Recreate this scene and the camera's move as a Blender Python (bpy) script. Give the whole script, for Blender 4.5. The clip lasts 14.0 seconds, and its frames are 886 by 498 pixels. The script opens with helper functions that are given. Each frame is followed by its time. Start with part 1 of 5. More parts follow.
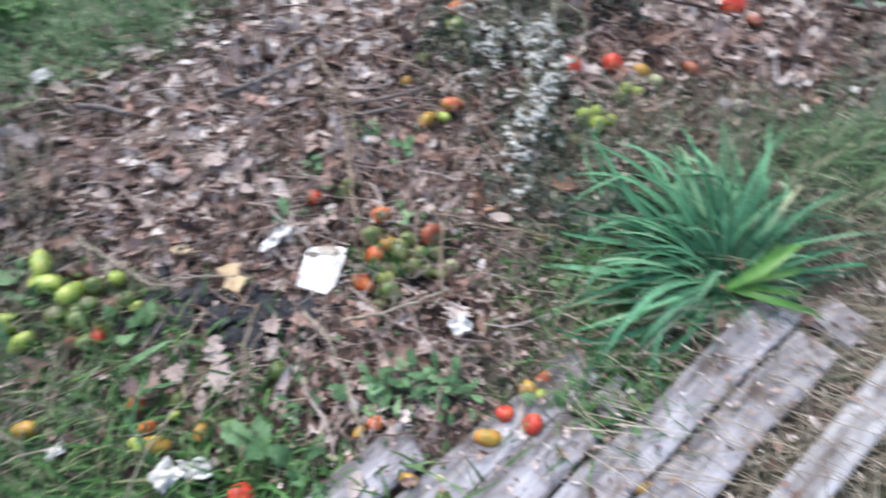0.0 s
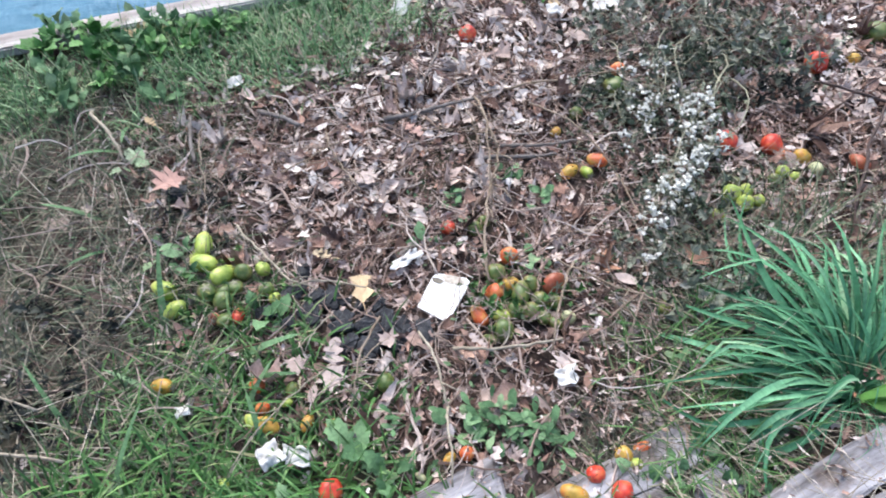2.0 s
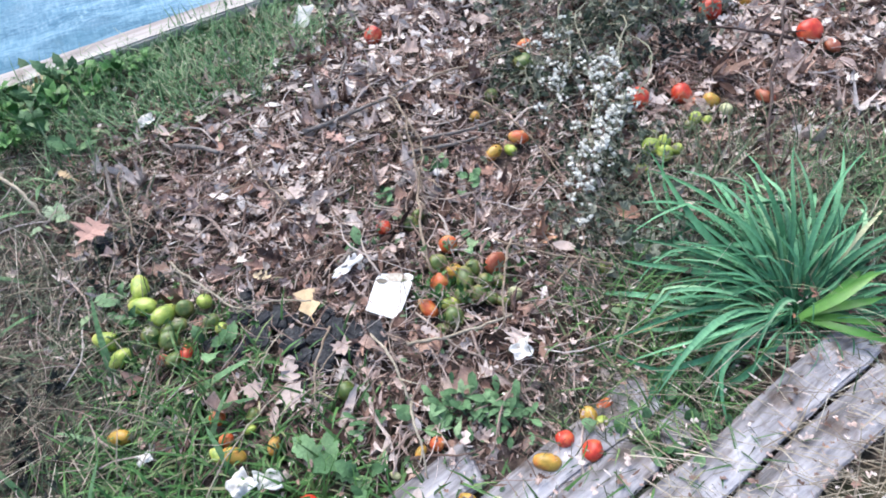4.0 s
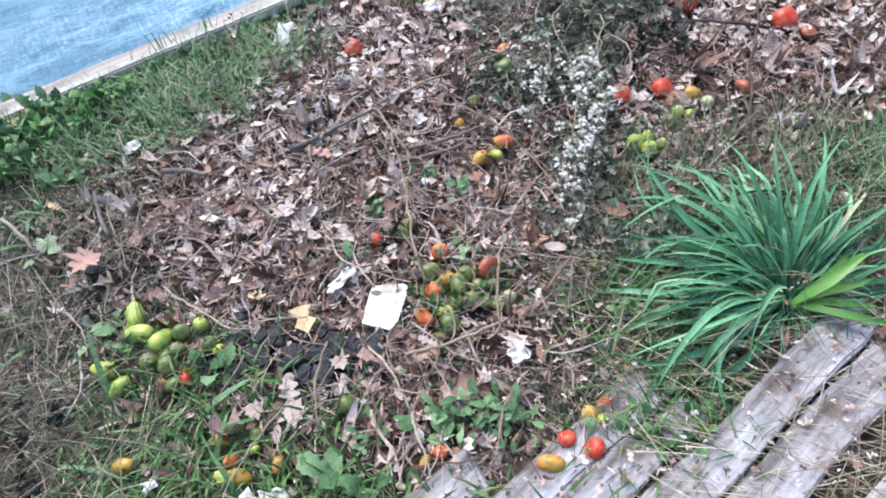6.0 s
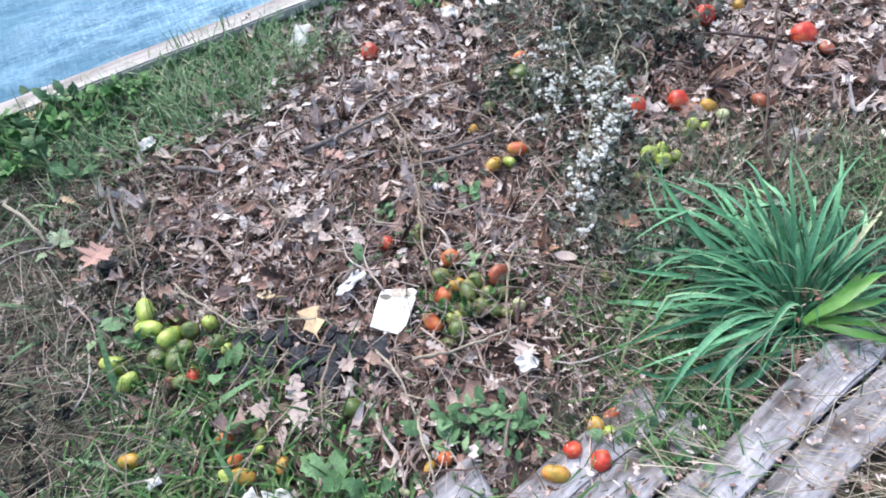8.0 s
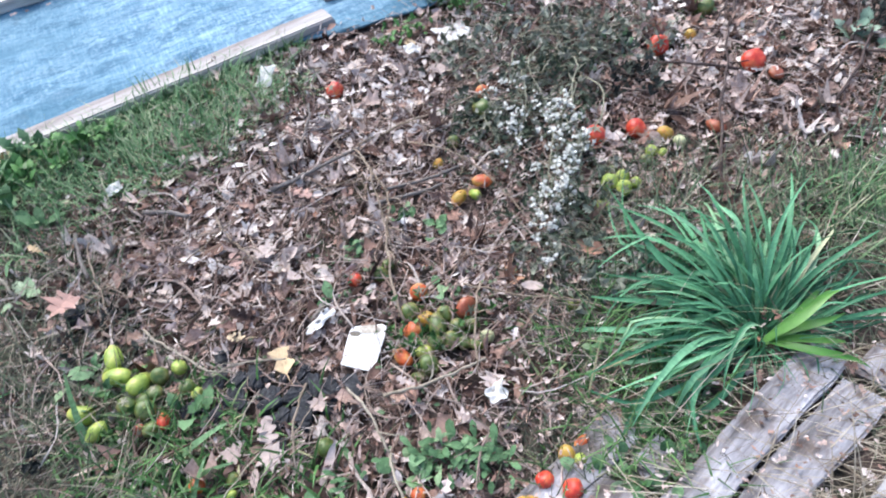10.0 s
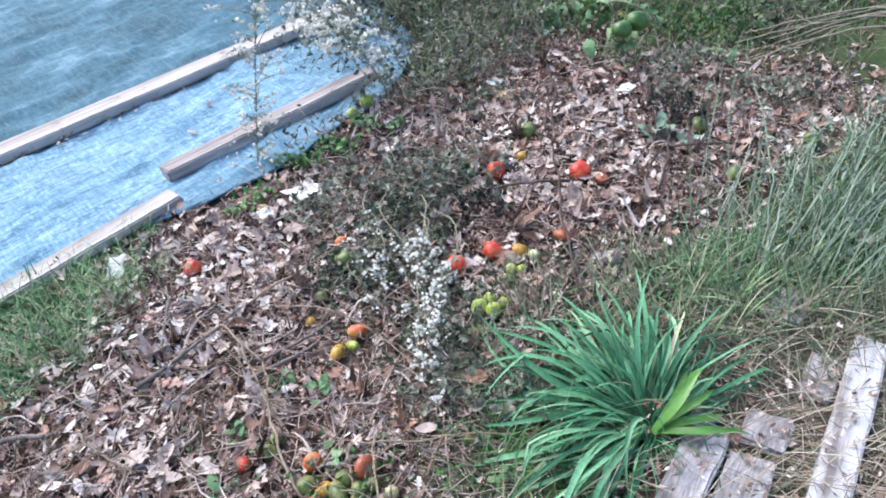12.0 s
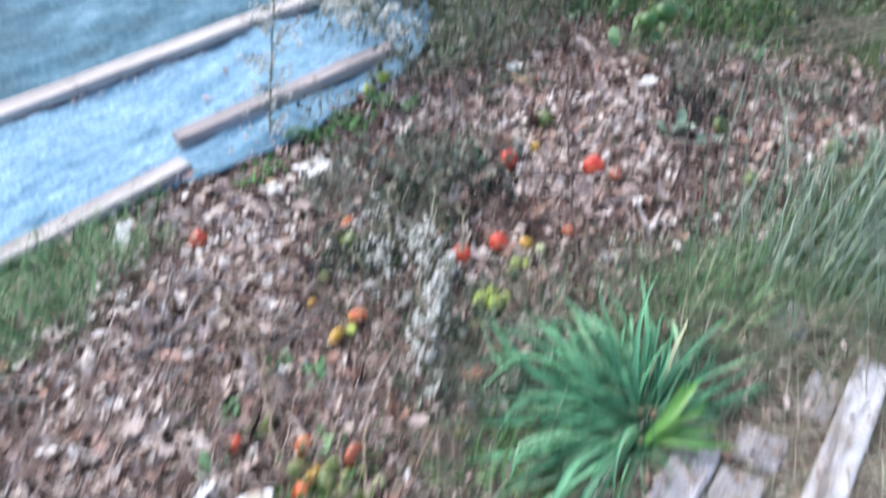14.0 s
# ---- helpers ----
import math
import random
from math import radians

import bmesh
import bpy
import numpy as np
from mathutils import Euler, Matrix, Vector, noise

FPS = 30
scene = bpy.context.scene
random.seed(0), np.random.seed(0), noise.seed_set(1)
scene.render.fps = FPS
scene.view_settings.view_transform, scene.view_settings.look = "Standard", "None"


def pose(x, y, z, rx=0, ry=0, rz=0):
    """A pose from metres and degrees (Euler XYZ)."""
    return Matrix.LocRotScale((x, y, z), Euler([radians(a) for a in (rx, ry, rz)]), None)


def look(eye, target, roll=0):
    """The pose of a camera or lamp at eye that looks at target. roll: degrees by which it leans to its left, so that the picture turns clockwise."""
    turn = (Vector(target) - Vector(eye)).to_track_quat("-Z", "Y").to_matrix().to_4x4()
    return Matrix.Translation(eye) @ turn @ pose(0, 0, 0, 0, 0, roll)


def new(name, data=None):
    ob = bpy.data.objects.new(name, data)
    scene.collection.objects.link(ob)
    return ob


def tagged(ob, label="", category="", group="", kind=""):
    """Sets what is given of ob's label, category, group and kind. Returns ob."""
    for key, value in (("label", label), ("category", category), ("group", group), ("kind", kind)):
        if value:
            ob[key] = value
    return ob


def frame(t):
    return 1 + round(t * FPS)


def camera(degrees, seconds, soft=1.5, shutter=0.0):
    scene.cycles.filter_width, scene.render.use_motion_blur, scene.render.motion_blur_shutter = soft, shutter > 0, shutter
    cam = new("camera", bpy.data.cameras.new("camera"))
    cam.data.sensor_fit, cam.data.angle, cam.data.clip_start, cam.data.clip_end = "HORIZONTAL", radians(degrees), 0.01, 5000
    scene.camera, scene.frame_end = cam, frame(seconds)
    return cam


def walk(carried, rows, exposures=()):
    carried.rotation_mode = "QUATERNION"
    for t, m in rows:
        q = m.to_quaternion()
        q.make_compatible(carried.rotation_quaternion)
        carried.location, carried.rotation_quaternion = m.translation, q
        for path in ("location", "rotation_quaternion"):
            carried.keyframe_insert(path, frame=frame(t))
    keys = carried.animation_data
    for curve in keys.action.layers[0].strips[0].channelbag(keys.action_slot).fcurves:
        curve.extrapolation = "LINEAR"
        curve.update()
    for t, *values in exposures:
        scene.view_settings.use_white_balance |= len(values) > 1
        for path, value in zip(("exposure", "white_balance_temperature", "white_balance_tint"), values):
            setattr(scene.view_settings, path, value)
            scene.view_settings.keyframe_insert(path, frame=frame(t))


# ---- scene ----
cam = camera(67.5, 14.0, soft=1.8, shutter=0.6)
PATH = [
    (0, (0.159, 0.43, 1.184), (0.293, 1.572, -0.453), 3.6),
    (0.1, (0.151, 0.43, 1.187), (0.235, 1.578, -0.448), 2.8),
    (0.5, (0.155, 0.411, 1.195), (0.302, 1.548, -0.444), 7.2),
    (1, (0.157, 0.407, 1.188), (0.164, 1.52, -0.473), 5.2),
    (1.5, (0.163, 0.411, 1.2), (0.045, 1.52, -0.46), 2.9),
    (2, (0.155, 0.398, 1.217), (-0.084, 1.617, -0.35), -0.2),
    (2.5, (0.185, 0.387, 1.212), (-0.016, 1.624, -0.346), -3.9),
    (3, (0.195, 0.385, 1.207), (0.049, 1.619, -0.36), -4.0),
    (5.5, (0.21, 0.386, 1.217), (0.117, 1.626, -0.349), -8.7),
    (6, (0.209, 0.385, 1.218), (0.108, 1.635, -0.339), -8.9),
    (6.5, (0.208, 0.386, 1.216), (0.079, 1.643, -0.334), -9.1),
    (7, (0.203, 0.387, 1.217), (0.053, 1.646, -0.33), -9.1),
    (9.5, (0.209, 0.391, 1.233), (0.134, 1.652, -0.317), -5.7),
    (10, (0.236, 0.389, 1.243), (0.177, 1.708, -0.259), -7.9),
    (10.0334, (0.2386, 0.3916, 1.2461), (0.187, 1.715, -0.2524), -7.74),
    (10.1, (0.258, 0.411, 1.269), (0.262, 1.764, -0.204), -6.6),
    (10.2, (0.276, 0.417, 1.275), (0.314, 1.801, -0.167), -6.4),
    (10.5, (0.279, 0.419, 1.28), (0.498, 1.884, -0.063), -7.4),
    (11, (0.288, 0.413, 1.284), (0.586, 1.895, -0.025), -9.6),
    (11.5, (0.279, 0.408, 1.284), (0.607, 1.906, 0.001), -8.9),
    (12, (0.278, 0.407, 1.281), (0.625, 1.916, 0.015), -8.8),
    (12.5, (0.281, 0.403, 1.28), (0.627, 1.918, 0.021), -7.9),
    (13, (0.279, 0.402, 1.272), (0.601, 1.88, -0.036), -7.3),
    (13.5, (0.274, 0.405, 1.27), (0.577, 1.864, -0.064), -6.6),
    (13.9, (0.275, 0.415, 1.28), (0.572, 1.869, -0.06), -5.9),
    (14, (0.311, 0.444, 1.309), (0.601, 1.91, -0.021), -6.2),
    (14.1, (0.347, 0.473, 1.338), (0.65, 1.96, 0.36), -6.5),
]
walk(cam, [(t, look(eye, aim, roll)) for t, eye, aim, roll in PATH], [(0.0, 0.83, 6030, 9), (1.5, 1.0, 6100, 9), (3.0, 1.05, 6030, 9), (7.0, 1.05, 6000, 9), (9.5, 1.05, 5970, 9), (12.0, 1.1, 5920, 9), (14.0, 1.1, 5920, 9)])

# ---- light: a bright overcast sky ----
world = bpy.data.worlds.new("overcast_sky")
scene.world = world
world.use_nodes = True
wn, wl = world.node_tree.nodes, world.node_tree.links
sky = wn.new("ShaderNodeTexSky")
sky.sky_type, sky.sun_disc = "NISHITA", False
sky.sun_elevation, sky.sun_rotation = radians(55), radians(-30)
sky.air_density, sky.dust_density, sky.ozone_density = 1.0, 4.0, 1.0
wl.new(sky.outputs[0], wn["Background"].inputs[0])
wn["Background"].inputs[1].default_value = 0.15
sun_data = bpy.data.lights.new("sun", "SUN")
sun_data.energy, sun_data.angle, sun_data.color = 1.5, radians(60), (1.0, 0.97, 0.93)
sun = new("sun", sun_data)
sun.matrix_world = look((-2.0, 3.4, 5.6), (0, 0, 0))


# ---- materials ----
def ramp_of(nt, fac, stops):
    r = nt.nodes.new("ShaderNodeValToRGB")
    while len(r.color_ramp.elements) < len(stops):
        r.color_ramp.elements.new(0.5)
    for e, (p, c) in zip(r.color_ramp.elements, stops):
        e.position, e.color = p, (*c, 1)
    nt.links.new(fac, r.inputs[0])
    return r.outputs[0]


def noise_of(nt, scale, detail=4.0, rough=0.6, stretch=(1, 1, 1)):
    tc, mp, n = nt.nodes.new("ShaderNodeTexCoord"), nt.nodes.new("ShaderNodeMapping"), nt.nodes.new("ShaderNodeTexNoise")
    mp.inputs["Scale"].default_value = stretch
    n.inputs["Scale"].default_value, n.inputs["Detail"].default_value, n.inputs["Roughness"].default_value = scale, detail, rough
    nt.links.new(tc.outputs["Object"], mp.inputs[0])
    nt.links.new(mp.outputs[0], n.inputs["Vector"])
    return n.outputs["Fac"]


def mixed(nt, fac, a, b, mode="MIX"):
    m = nt.nodes.new("ShaderNodeMix")
    m.data_type, m.blend_type = "RGBA", mode
    for sock, v in ((m.inputs[0], fac), (m.inputs[6], a), (m.inputs[7], b)):
        if hasattr(v, "is_output"):
            nt.links.new(v, sock)
        elif isinstance(v, tuple):
            sock.default_value = (*v, 1)
        else:
            sock.default_value = v
    return m.outputs[2]


def math_of(nt, op, a, b):
    m = nt.nodes.new("ShaderNodeMath")
    m.operation = op
    for sock, v in zip(m.inputs, (a, b)):
        if hasattr(v, "is_output"):
            nt.links.new(v, sock)
        else:
            sock.default_value = v
    return m.outputs[0]


def stuff_material(name, stops, by="island", grain=60.0, grain_dark=0.55, rough=0.7, bump=0.3, spec=0.3, stretch=(1, 1, 1), coat=0.0, blotch=None, shine=None):
    """Colour picked per piece from the stops, darkened by grain, with blotches of a second colour."""
    m = bpy.data.materials.new(name)
    m.use_nodes = True
    nt = m.node_tree
    p = nt.nodes["Principled BSDF"]
    if by == "island":
        pick = nt.nodes.new("ShaderNodeNewGeometry").outputs["Random Per Island"]
    elif by == "object":
        pick = nt.nodes.new("ShaderNodeObjectInfo").outputs["Random"]
    else:
        pick = noise_of(nt, by, 5.0, 0.65, stretch)
    col = ramp_of(nt, pick, stops)
    fine = noise_of(nt, grain, 5.0, 0.7, stretch)
    if blotch:
        colour, scale, low, high = blotch
        f = ramp_of(nt, noise_of(nt, scale, 3.0), [(low, (0, 0, 0)), (high, (1, 1, 1))])
        col = mixed(nt, f, col, colour)
    g = ramp_of(nt, fine, [(0.3, (grain_dark,) * 3), (0.65, (1, 1, 1))])
    col = mixed(nt, 1.0, col, g, "MULTIPLY")
    nt.links.new(col, p.inputs["Base Color"])
    p.inputs["Roughness"].default_value = rough
    p.inputs["Specular IOR Level"].default_value = spec
    p.inputs["Coat Weight"].default_value = coat
    p.inputs["Coat Roughness"].default_value = 0.15
    if bump:
        b = nt.nodes.new("ShaderNodeBump")
        b.inputs["Strength"].default_value, b.inputs["Distance"].default_value = bump, 0.004
        nt.links.new(fine, b.inputs["Height"])
        nt.links.new(b.outputs[0], p.inputs["Normal"])
    return m


SOIL = stuff_material("soil", [(0.3, (0.045, 0.032, 0.027)), (0.5, (0.1, 0.073, 0.061)), (0.68, (0.19, 0.145, 0.125))], by=38.0, grain=160, bump=0.9, rough=0.95,
                      blotch=((0.06, 0.065, 0.035), 2.2, 0.48, 0.62))
def soil_to_lawn():
    """Bare soil under the bed gives way to short worn grass further out."""
    nt = SOIL.node_tree
    p = nt.nodes["Principled BSDF"]
    soil = p.inputs["Base Color"].links[0].from_socket
    tc, sub, ln = nt.nodes.new("ShaderNodeTexCoord"), nt.nodes.new("ShaderNodeVectorMath"), nt.nodes.new("ShaderNodeVectorMath")
    sub.operation, ln.operation = "SUBTRACT", "LENGTH"
    sub.inputs[1].default_value = (0.5, 1.9, 0.0)
    nt.links.new(tc.outputs["Object"], sub.inputs[0])
    nt.links.new(sub.outputs[0], ln.inputs[0])
    far = math_of(nt, "ADD", ln.outputs["Value"], math_of(nt, "MULTIPLY", noise_of(nt, 3.0), 1.2))
    far = math_of(nt, "DIVIDE", far, 4.0)
    mask = ramp_of(nt, far, [(0.55, (0, 0, 0)), (0.72, (1, 1, 1))])
    blades = ramp_of(nt, noise_of(nt, 70.0, 6.0, 0.75), [(0.3, (0.02, 0.036, 0.012)), (0.5, (0.045, 0.08, 0.024)), (0.7, (0.09, 0.12, 0.045))])
    worn = ramp_of(nt, noise_of(nt, 1.6, 5.0), [(0.45, (0, 0, 0)), (0.75, (0.7, 0.7, 0.7))])
    blades = mixed(nt, worn, blades, (0.13, 0.11, 0.07))
    nt.links.new(mixed(nt, mask, soil, blades), p.inputs["Base Color"])


soil_to_lawn()
LITTER = stuff_material("dead_leaf", [(0.0, (0.085, 0.053, 0.043)), (0.15, (0.185, 0.12, 0.098)), (0.33, (0.34, 0.23, 0.19)), (0.42, (0.43, 0.265, 0.205)), (0.54, (0.53, 0.395, 0.345)), (0.7, (0.66, 0.53, 0.475)), (0.87, (0.77, 0.665, 0.615)), (0.96, (0.79, 0.7, 0.655)), (1.0, (0.5, 0.27, 0.17))],
                        grain=90, grain_dark=0.5, rough=0.9, bump=0.5, spec=0.05)
LITTER_LEAF = stuff_material("whole_dead_leaf", [(0.0, (0.17, 0.105, 0.085)), (0.25, (0.33, 0.215, 0.175)), (0.5, (0.48, 0.345, 0.295)), (0.72, (0.48, 0.275, 0.2)), (1.0, (0.64, 0.5, 0.44))], by="object", grain=7, grain_dark=0.5, rough=0.9, bump=0.5, spec=0.05, blotch=((0.2, 0.13, 0.1), 3.0, 0.5, 0.75))
LITTER_PALE = stuff_material("whole_pale_leaf", [(0.0, (0.54, 0.41, 0.36)), (0.6, (0.68, 0.56, 0.5)), (1.0, (0.78, 0.69, 0.63))], by="object", grain=7, grain_dark=0.55, rough=0.9, bump=0.5, spec=0.05, blotch=((0.34, 0.23, 0.19), 3.0, 0.52, 0.78))
FLAKE = stuff_material("bleached_flake", [(0.0, (0.5, 0.4, 0.34)), (0.5, (0.66, 0.57, 0.51)), (1.0, (0.8, 0.75, 0.71))], grain=100, grain_dark=0.75, rough=0.8, bump=0.3, spec=0.12)
CHIP = stuff_material("shredded_stalk", [(0.0, (0.099, 0.063, 0.051)), (0.3, (0.238, 0.164, 0.135)), (0.6, (0.417, 0.314, 0.266)), (0.88, (0.596, 0.492, 0.440)), (1.0, (0.735, 0.657, 0.609))], grain=120, bump=0.4, rough=0.8, spec=0.15)
LONE_STEM = stuff_material("single_dry_stem", [(0.0, (0.13, 0.085, 0.065)), (0.4, (0.3, 0.22, 0.175)), (0.8, (0.48, 0.39, 0.33)), (1.0, (0.66, 0.58, 0.52))], by="object", grain=9, bump=0.4, rough=0.85, spec=0.1)
DRY = stuff_material("dry_grass", [(0.0, (0.15, 0.115, 0.08)), (0.4, (0.28, 0.235, 0.17)), (0.75, (0.42, 0.365, 0.28)), (1.0, (0.6, 0.55, 0.46))], grain=50, bump=0.0, rough=0.6)
# GREEN's blade colours a step darker, with shade put into them
SHADY = stuff_material("shaded_grass", [(0.0, (0.035, 0.085, 0.025)), (0.4, (0.07, 0.17, 0.045)), (0.75, (0.115, 0.25, 0.07)), (0.93, (0.19, 0.31, 0.11)), (1.0, (0.36, 0.33, 0.19))], grain=40, bump=0.0, rough=0.5)
GREEN = stuff_material("lawn_blade", [(0.0, (0.04, 0.1, 0.03)), (0.4, (0.075, 0.19, 0.05)), (0.75, (0.13, 0.3, 0.08)), (0.93, (0.22, 0.38, 0.12)), (1.0, (0.4, 0.38, 0.2))], grain=40, bump=0.0, rough=0.5)
DULL = stuff_material("dull_grass", [(0.0, (0.05, 0.08, 0.04)), (0.35, (0.1, 0.155, 0.08)), (0.65, (0.15, 0.18, 0.105)), (0.85, (0.23, 0.215, 0.145)), (1.0, (0.38, 0.34, 0.25))], grain=40, bump=0.0, rough=0.6)
FADED = stuff_material("faded_grass", [(0.0, (0.03, 0.036, 0.023)), (0.4, (0.07, 0.083, 0.05)), (0.65, (0.115, 0.112, 0.078)), (0.85, (0.21, 0.185, 0.135)), (1.0, (0.4, 0.35, 0.28))], grain=40, bump=0.0, rough=0.6)
TALL = stuff_material("tall_grass", [(0.0, (0.08, 0.125, 0.085)), (0.5, (0.15, 0.22, 0.155)), (0.8, (0.25, 0.32, 0.24)), (1.0, (0.42, 0.44, 0.35))], grain=40, bump=0.0, rough=0.5)
STRAP = stuff_material("strap_leaf", [(0.0, (0.045, 0.15, 0.07)), (0.3, (0.085, 0.265, 0.125)), (0.6, (0.135, 0.36, 0.18)), (0.88, (0.21, 0.455, 0.245)), (0.975, (0.33, 0.53, 0.3)), (1.0, (0.5, 0.49, 0.3))], by="object", grain=30, grain_dark=0.6, stretch=(1, 6, 1), bump=0.15, rough=0.5, spec=0.32)
STRAP_NEW = stuff_material("young_strap_leaf", [(0.0, (0.06, 0.19, 0.022)), (1.0, (0.12, 0.29, 0.045))], by="object", grain=30, grain_dark=0.7, bump=0.1, rough=0.42, spec=0.5)
WEED = stuff_material("weed_leaf", [(0.0, (0.06, 0.14, 0.055)), (0.5, (0.125, 0.25, 0.105)), (0.85, (0.2, 0.345, 0.165)), (1.0, (0.32, 0.42, 0.22))], by="object", grain=110, grain_dark=0.5, bump=0.7, rough=0.6, blotch=((0.16, 0.27, 0.13), 60.0, 0.52, 0.7))
LUSH = stuff_material("lush_weed_leaf", [(0.0, (0.045, 0.13, 0.03)), (0.5, (0.095, 0.25, 0.06)), (1.0, (0.2, 0.4, 0.12))], by="object", grain=90, grain_dark=0.45, bump=0.8, rough=0.55)
WEED_BLUE = stuff_material("blue_green_leaf", [(0.0, (0.12, 0.2, 0.14)), (0.6, (0.21, 0.32, 0.23)), (1.0, (0.34, 0.43, 0.33))], by="object", grain=90, grain_dark=0.6, bump=0.5, rough=0.7)
LAWN_BLUE = stuff_material("bluish_lawn_blade", [(0.0, (0.05, 0.11, 0.05)), (0.3, (0.1, 0.225, 0.085)), (0.6, (0.18, 0.34, 0.14)), (0.85, (0.31, 0.44, 0.23)), (1.0, (0.55, 0.52, 0.34))], grain=40, bump=0.0, rough=0.5)
CREEPER = stuff_material("creeping_leaf", [(0.0, (0.05, 0.1, 0.045)), (0.6, (0.11, 0.19, 0.09)), (1.0, (0.2, 0.28, 0.15))], grain=60, bump=0.2, rough=0.6)
WEED_STUFF = stuff_material("weed_foliage", [(0.0, (0.04, 0.1, 0.03)), (0.5, (0.08, 0.18, 0.05)), (0.9, (0.14, 0.26, 0.08)), (1.0, (0.3, 0.3, 0.08))], grain=45, grain_dark=0.7, bump=0.2, rough=0.5)
WILT = stuff_material("wilted_foliage", [(0.0, (0.08, 0.09, 0.065)), (0.35, (0.18, 0.2, 0.145)), (0.7, (0.31, 0.33, 0.25)), (1.0, (0.52, 0.5, 0.42))], grain=60, bump=0.3, rough=0.75)
WILT_DARK = stuff_material("dark_wilted_foliage", [(0.0, (0.04, 0.055, 0.035)), (0.5, (0.1, 0.13, 0.085)), (1.0, (0.22, 0.26, 0.17))], grain=60, bump=0.3, rough=0.75)
BLACK_WILT = stuff_material("blackened_foliage", [(0.0, (0.014, 0.016, 0.015)), (0.7, (0.045, 0.052, 0.046)), (1.0, (0.13, 0.14, 0.11))], grain=60, bump=0.3, rough=0.8)
STEM = stuff_material("dead_stem", [(0.3, (0.17, 0.125, 0.085)), (0.55, (0.32, 0.25, 0.185)), (0.75, (0.45, 0.37, 0.29))], by=25.0, grain=140, stretch=(1, 1, 1), bump=0.5, rough=0.75)
PALE_STEM = stuff_material("pale_stem", [(0.3, (0.3, 0.25, 0.18)), (0.7, (0.5, 0.44, 0.35))], by=30.0, grain=140, bump=0.3, rough=0.7)
PALE_GREEN = stuff_material("pale_green_leaf", [(0.0, (0.3, 0.42, 0.24)), (1.0, (0.42, 0.52, 0.34))], by="object", grain=60, grain_dark=0.75, bump=0.3)
GREY_STICK = stuff_material("grey_stick", [(0.3, (0.14, 0.115, 0.1)), (0.7, (0.3, 0.27, 0.25))], by=25.0, grain=120, bump=0.6, rough=0.85)
TALL_STEM = stuff_material("tall_pale_stem", [(0.3, (0.16, 0.24, 0.16)), (0.7, (0.31, 0.385, 0.28))], by=25.0, grain=120, bump=0.2, rough=0.6)
DARK_STEM = stuff_material("dark_stem", [(0.3, (0.045, 0.03, 0.027)), (0.7, (0.11, 0.075, 0.065))], by=25.0, grain=120, bump=0.4, rough=0.7)
GREEN_STEM = stuff_material("green_stem", [(0.3, (0.2, 0.2, 0.13)), (0.7, (0.38, 0.36, 0.26))], by=25.0, grain=120, bump=0.2, rough=0.6)
BLOOM = stuff_material("seed_fluff", [(0.0, (0.62, 0.61, 0.54)), (0.5, (0.8, 0.78, 0.71)), (1.0, (0.88, 0.86, 0.79))], by="object", grain=250, grain_dark=0.85, bump=0.5, rough=0.9)
BOARD = stuff_material("weathered_board", [(0.3, (0.16, 0.14, 0.135)), (0.44, (0.36, 0.34, 0.35)), (0.56, (0.47, 0.455, 0.485)), (0.72, (0.6, 0.59, 0.63))], by=13.0, grain=55, grain_dark=0.34, stretch=(0.16, 1, 1), bump=0.75, rough=0.88,
                       blotch=((0.24, 0.19, 0.165), 17.0, 0.5, 0.68))
WHITE_BOARD = stuff_material("flaking_white_board", [(0.4, (0.25, 0.22, 0.21)), (0.5, (0.5, 0.49, 0.5)), (0.7, (0.64, 0.64, 0.67))], by=16.0, grain=50, grain_dark=0.6, stretch=(0.15, 1, 1), bump=0.5, rough=0.7)
BROWN_TIMBER = stuff_material("brown_timber", [(0.3, (0.24, 0.2, 0.195)), (0.5, (0.41, 0.36, 0.355)), (0.7, (0.58, 0.53, 0.53))], by=6.0, grain=40, grain_dark=0.5, stretch=(0.1, 1, 1), bump=0.5, rough=0.85)
TIMBER = stuff_material("grey_timber", [(0.3, (0.28, 0.24, 0.225)), (0.5, (0.46, 0.42, 0.4)), (0.7, (0.62, 0.59, 0.575))], by=6.0, grain=40, grain_dark=0.6, stretch=(0.1, 1, 1), bump=0.5, rough=0.85,
                        blotch=((0.2, 0.16, 0.13), 12.0, 0.58, 0.8))
CHAR = stuff_material("charred_wood", [(0.3, (0.014, 0.015, 0.018)), (0.5, (0.045, 0.047, 0.053)), (0.72, (0.14, 0.14, 0.15))], by=2.2, grain=7, bump=0.9, rough=0.7)
PAPER = stuff_material("white_paper", [(0.3, (0.55, 0.53, 0.49)), (0.6, (0.76, 0.75, 0.72))], by=20.0, grain=90, grain_dark=0.75, bump=0.2, rough=0.7)
CARD = stuff_material("white_card", [(0.25, (0.8, 0.8, 0.79)), (0.6, (0.88, 0.88, 0.87))], by=12.0, grain=120, grain_dark=0.92, bump=0.1, rough=0.6)
STAIN = stuff_material("mud_stain", [(0.3, (0.16, 0.14, 0.11)), (0.7, (0.3, 0.27, 0.22))], by=90.0, grain=160, bump=0.4, rough=0.95)
CARD_TORN = stuff_material("torn_card", [(0.3, (0.5, 0.44, 0.36)), (0.7, (0.68, 0.62, 0.54))], by=60.0, grain=160, bump=0.4, rough=0.9)
